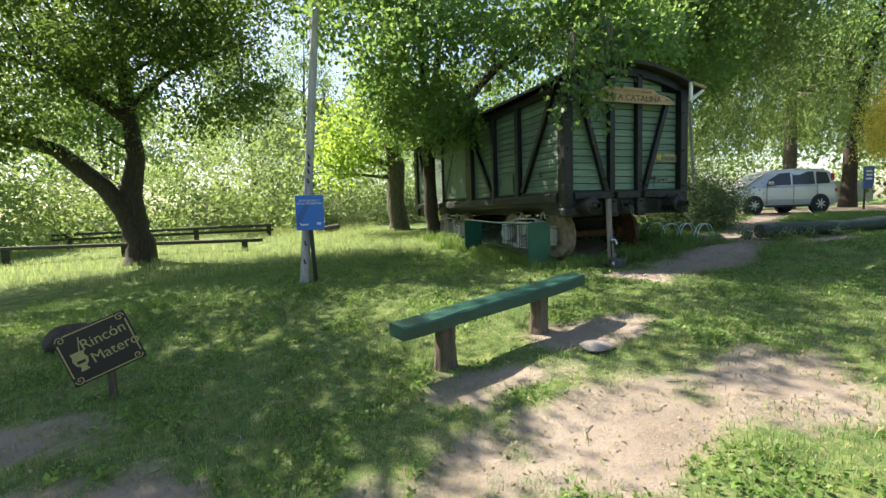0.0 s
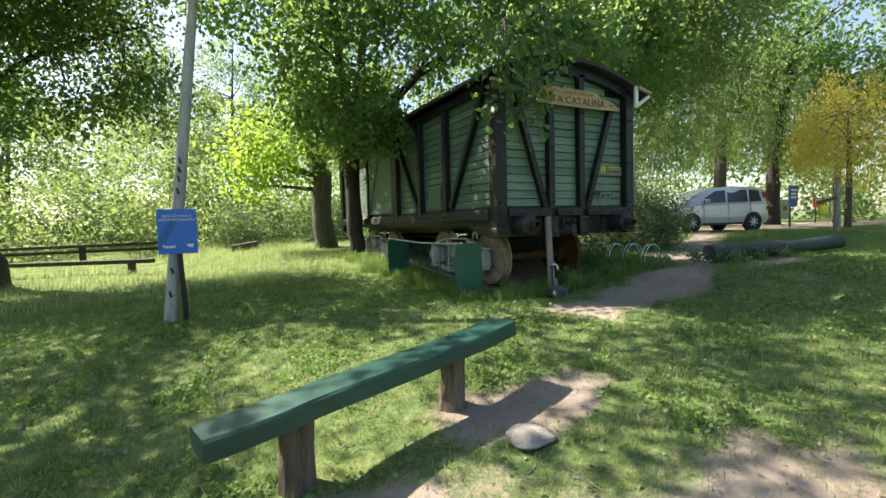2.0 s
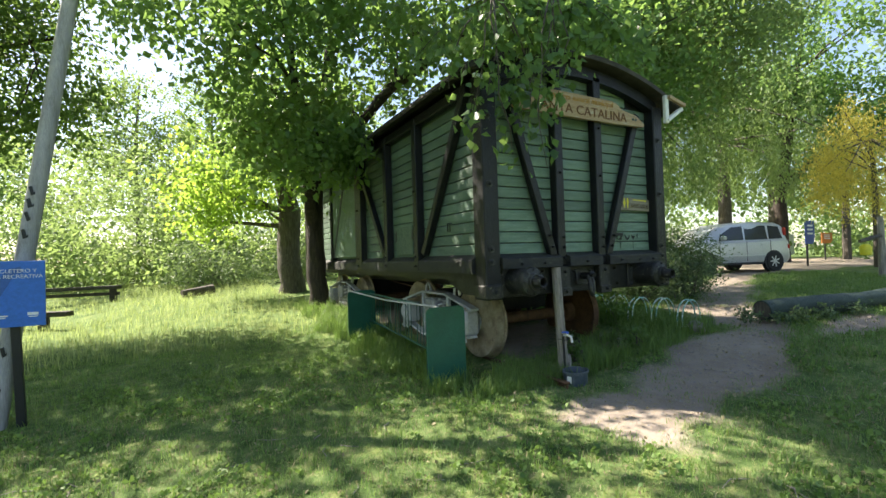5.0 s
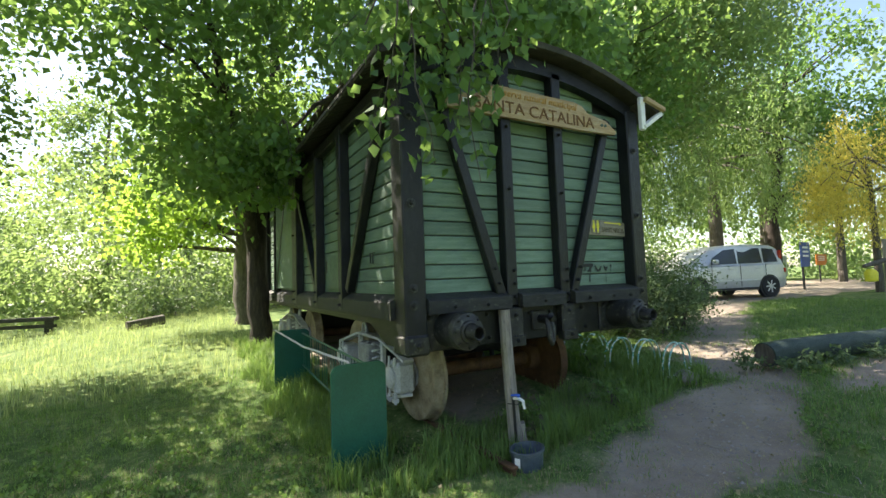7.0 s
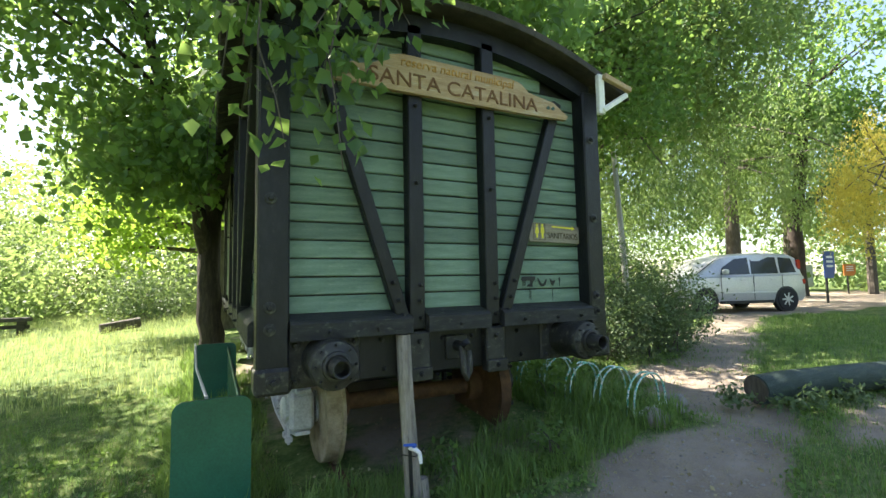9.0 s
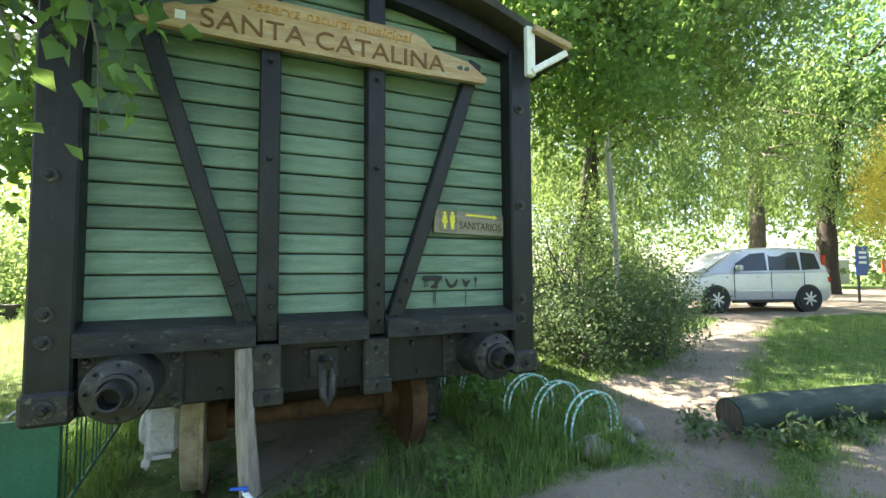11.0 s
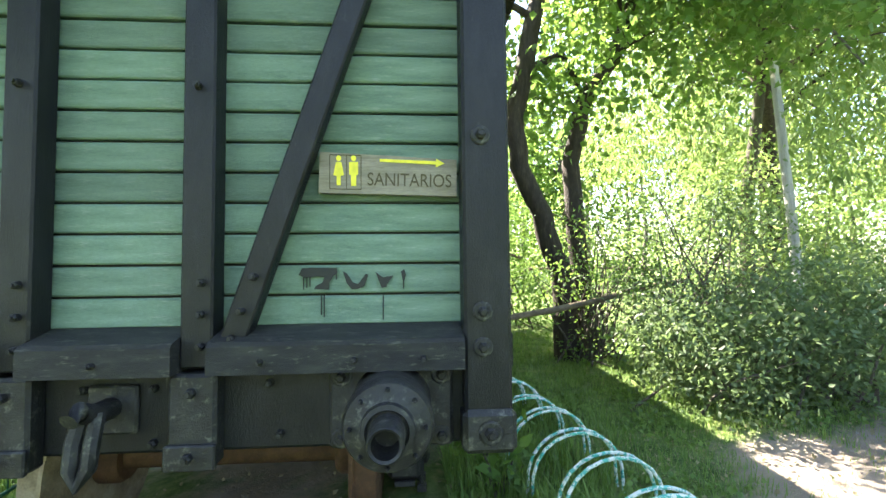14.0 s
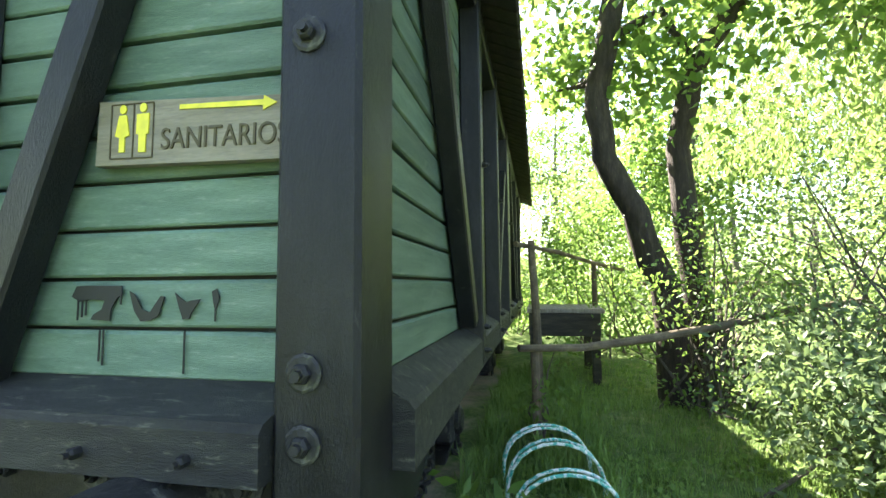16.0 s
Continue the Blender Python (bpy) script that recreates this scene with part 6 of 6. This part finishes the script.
# ---- far woods, joined ----
def woods():
    rng = np.random.default_rng(61)
    cents, sizes = [], []
    for k in range(1000):
        a = rng.uniform(0, math.tau)
        r = rng.uniform(34, 62)
        x, y = 3 + r * math.cos(a), 8 + r * math.sin(a)
        h = rng.uniform(0.06, 1) * (13 if noise.noise((a * 4, 0.3, 0)) > -0.15 else 6.5)
        cents.append((x, y, height(x, y) + h))
    cents = np.array(cents)
    p = clump_points(rng, cents, 190, 1.05, 0.8)
    p = p[p[:, 2] > 0.2]
    me = leaf_mesh("far_woods", p, 0.36, LEAF_FAR, rng, 0.7, 0.2)
    tagged(new("far_woods", me), "sunlit light green woods around the meadow", "woods", kind="stuff")
    cents = []
    for k in range(520):
        a = rng.uniform(radians(60), radians(150))
        r = rng.uniform(20, 34)
        x, y = 1 + r * math.cos(a), 4 + r * math.sin(a)
        if math.hypot(x + 3.9, y - 18) < 5 or y < 24:
            continue
        h = rng.uniform(0.2, 1) * (1.6 if rng.uniform() < 0.55 else 6.0)
        cents.append((x, y, height(x, y) + h))
    p = clump_points(rng, np.array(cents), 170, 0.6, 0.8)
    me = leaf_mesh("meadow_thicket", p, 0.2, LEAF_FAR, rng, 0.6, 0.2)
    tagged(new("meadow_thicket", me), "pale sunlit thicket along the meadow", "thicket", kind="stuff")
    g = Geo()
    for k in range(70):
        a = rng.uniform(0, math.tau)
        r = rng.uniform(30, 55)
        x, y = 3 + r * math.cos(a), 8 + r * math.sin(a)
        z = height(x, y)
        g.tube([(x, y, z - 0.2), (x + rng.normal() * 0.3, y, z + 4), (x + rng.normal() * 0.6, y, z + 10)], [0.22, 0.17, 0.06], 7, False)
    tagged(part("far_trunks", g, BARK_GREY), "grey trunks of the far woods", "trunks", kind="stuff")


woods()


# ---- grass ----
def blades(name, label, spots, mat, rng):
    """spots: rows of x, y, z, length, lean."""
    n = len(spots)
    a = rng.uniform(0, math.tau, n)
    d = np.stack([np.cos(a), np.sin(a), np.zeros(n)], axis=1)
    s = np.stack([-np.sin(a), np.cos(a), np.zeros(n)], axis=1)
    p, L, lean = spots[:, :3], spots[:, 3:4], spots[:, 4:5]
    w = 0.004 + 0.018 * L
    up = np.array([0, 0, 1.0])
    v = np.stack([p - s * w * 0.5, p + s * w * 0.5, p + up * L * 0.55 + d * L * lean * 0.3 + s * w * 0.4, p + up * L * 0.55 + d * L * lean * 0.3 - s * w * 0.4, p + up * L * (1 - 0.3 * lean) + d * L * lean], axis=1).reshape(-1, 3)
    b = np.arange(n)[:, None] * 5
    tri = np.concatenate([b, b + 1, b + 2, b, b + 2, b + 3, b + 3, b + 2, b + 4], axis=1)
    me = quick_mesh(name, v, 3, tri.ravel(), [mat])
    return tagged(new(name, me), label, "grass", kind="stuff")


def ground_z(x, y, b):
    return height(x, y) + 0.035 * noise.noise((x * 1.3, y * 1.3, 0.4)) + 0.012 * noise.noise((x * 4.5, y * 4.5, 2.4)) - 0.03 * b


def bare_many(x, y):
    """bare() without its noise, for many places at once."""
    d = np.full(x.shape, 1e9)
    for (ax, ay), (bx, by) in zip(TRAIL[:-1], TRAIL[1:]):
        dx, dy = bx - ax, by - ay
        k = np.clip(((x - ax) * dx + (y - ay) * dy) / (dx * dx + dy * dy), 0, 1)
        d = np.minimum(d, np.hypot(x - ax - k * dx, y - ay - k * dy))
    b = 1.15 * np.exp(-(d / 0.62) ** 2)
    for cx, cy, rx, ry in WORN:
        b = np.maximum(b, np.exp(-((x - cx) / rx) ** 2 - ((y - cy) / ry) ** 2))
    step = lambda t: np.clip(t, 0, 1) ** 2 * (3 - 2 * np.clip(t, 0, 1))
    return np.maximum(b, 1.6 * step((x - 14.2) / 1.5) * step((y - 10.6) / 0.9) * step((19.5 - y) / 2))


def sow(rng, n, x0, x1, y0, y1, lo, hi, lean, limit=0.45, accept=None):
    rows = []
    xs, ys = rng.uniform(x0, x1, n), rng.uniform(y0, y1, n)
    bs = bare_many(xs, ys)
    cuts, lens, leans = limit * rng.uniform(0.6, 1.6, n), rng.uniform(lo, hi, n), rng.uniform(0.15, lean, n)
    for x, y, b, cut, long, tip in zip(xs.tolist(), ys.tolist(), bs.tolist(), cuts.tolist(), lens.tolist(), leans.tolist()):
        if accept is not None and not accept(x, y):
            continue
        b = clamp01(b * 1.1 + 1.1 * (noise.noise((x * 0.9, y * 0.9, 3.1)) * 0.5 + noise.noise((x * 2.7, y * 2.7, 8.2)) * 0.32 + noise.noise((x * 7, y * 7, 1.2)) * 0.2) - 0.26)
        if b > cut:
            continue
        tuft = 0.6 + 0.8 * clamp01(0.5 + noise.noise((x * 3.1, y * 3.1, 5.0)))
        rows.append((x, y, ground_z(x, y, b) - 0.006, long * tuft * (1 - 0.5 * b), tip))
    return np.array(rows)


def grass():
    rng = np.random.default_rng(71)
    near = lambda x, y: not (4.9 < x < 7.3 and y > 8.4)
    blades("lawn_grass", "short trampled green lawn grass", sow(rng, 190000, -4.5, 11.5, 2.2, 12.5, 0.03, 0.085, 1.0, 0.5, near), BLADE, rng)
    blades("dry_grass", "dry straw-coloured grass on worn ground", sow(rng, 60000, -4.0, 11.0, 1.8, 9.5, 0.02, 0.055, 1.4, 1.0, near), BLADE_DRY, rng)
    fringe = lambda x, y: (seg_dist(x, y, 4.5, 8.1, 4.3, 15) < 0.40 + 0.4 * noise.noise((x * 1.7, y * 1.7, 4)) or seg_dist(x, y, 4.6, 7.95, 7.5, 7.95) < 0.42 or seg_dist(x, y, 7.8, 8.3, 7.7, 13) < 0.5 or seg_dist(x, y, 8.0, 7.8, 7.7, 9.8) < 0.3) and noise.noise((x * 2.2, y * 2.2, 9)) > -0.25 and not (4.95 < x < 7.3 and y > 8.3)
    blades("tall_grass", "tall green grass growing round the wagon", sow(rng, 90000, 3.6, 8.6, 7.3, 15, 0.09, 0.27, 0.75, 3.0, fringe), BLADE, rng)
    meadow = lambda x, y: seg_dist(x, y, -9.2, 22.7, -0.55, 18.2) > 0.5 and seg_dist(x, y, -9.0, 26.4, -0.15, 22.4) > 0.5 and not (4.5 < x < 7.6 and y < 16.6) and 0.84 * x + 1.2 * y > 12.5
    blades("meadow_grass", "pale sunlit meadow grass beyond the lawn", sow(rng, 62000, -14, 4.4, 12, 30, 0.09, 0.24, 0.8, 3.0, meadow), BLADE_MEADOW_SUNLIT, rng)
    blades("verge_grass", "green grass along the shrubs and path", sow(rng, 60000, 7.8, 17.5, 6.0, 14.0, 0.04, 0.12, 0.8, 0.5), BLADE, rng)


grass()


# ---- clover and low weeds ----
def clover():
    rng = np.random.default_rng(75)
    rows = []
    for x, y in zip(rng.uniform(-4.2, 11.5, 90000), rng.uniform(2.3, 10.5, 90000)):
        if noise.noise((x * 1.9, y * 1.9, 4.4)) + 0.5 * noise.noise((x * 5, y * 5, 2.2)) < 0.12 or (4.8 < x < 7.3 and y > 8.3):
            continue
        b = bare(x, y)
        if b > 0.4:
            continue
        rows.append((x, y, ground_z(x, y, b) + rng.uniform(0.012, 0.05)))
    me = leaf_mesh("lawn_weeds", np.array(rows), 0.04, BLADE, rng, 0.8, -0.15)
    tagged(new("lawn_weeds", me), "low broad-leaved weeds growing through the lawn", "weeds", kind="stuff")


clover()


# ---- litter ----
def litter():
    rng = np.random.default_rng(81)
    g = Geo()
    for k in range(160):
        x, y = rng.uniform(-3, 10), rng.uniform(2.5, 8.5)
        z = ground_z(x, y, bare(x, y)) + 0.004
        a, l = rng.uniform(0, math.tau), rng.uniform(0.05, 0.28)
        g.tube([(x, y, z), (x + math.cos(a) * l * 0.5, y + math.sin(a) * l * 0.5, z + 0.008), (x + math.cos(a + 0.3) * l, y + math.sin(a + 0.3) * l, z + 0.004)], [0.004, 0.004, 0.002], 5)
    tagged(part("fallen_twigs", g, GREY_WOOD), "small fallen twigs scattered on the lawn", "twigs", kind="stuff")
    pts = []
    for k in range(5200):
        x, y = rng.uniform(-4, 11), rng.uniform(2.2, 9.5)
        pts.append((x, y, ground_z(x, y, bare(x, y)) + 0.012))
    me = leaf_mesh("fallen_leaves", np.array(pts), 0.035, BLADE_DRY, rng, 0.7, -0.1)
    tagged(new("fallen_leaves", me), "dry fallen leaves scattered on lawn and earth", "leaves", kind="stuff")
    g = Geo()
    octa = [(0, 2, 4), (2, 1, 4), (1, 3, 4), (3, 0, 4), (2, 0, 5), (1, 2, 5), (3, 1, 5), (0, 3, 5)]
    for k in range(5200):
        if k % 2:
            i = rng.integers(len(TRAIL) - 2)
            w = rng.uniform()
            x = TRAIL[i][0] * (1 - w) + TRAIL[i + 1][0] * w + rng.normal() * 0.4
            y = TRAIL[i][1] * (1 - w) + TRAIL[i + 1][1] * w + rng.normal() * 0.4
        else:
            x, y = rng.uniform(-2.5, 10.5), rng.uniform(2.2, 8.5)
        b = bare(x, y)
        if b < 0.45:
            continue
        z = ground_z(x, y, b)
        r = 0.005 + 0.014 * rng.uniform() ** 3
        j = rng.uniform(0.7, 1.3, 6) * r
        g.add([(x + j[0], y, z), (x - j[1], y + 0.3 * r, z), (x, y + j[2], z), (x + 0.2 * r, y - j[3], z), (x, y, z + j[4] * 0.7), (x, y, z - j[5])], octa)
    tagged(part("pebbles", g, STONE), "small grey pebbles and clods on trodden earth", "pebbles", kind="stuff")
    ob = part("fallen_log", Geo().tube([(1.6, 20.5, height(1.6, 20.5) + 0.12), (2.5, 20.8, height(2.5, 20.8) + 0.2)], [0.14, 0.16], 10, True, 0.2, 8), BARK_GREY)
    tagged(ob, "short cut log lying in the meadow grass", "log")


litter()
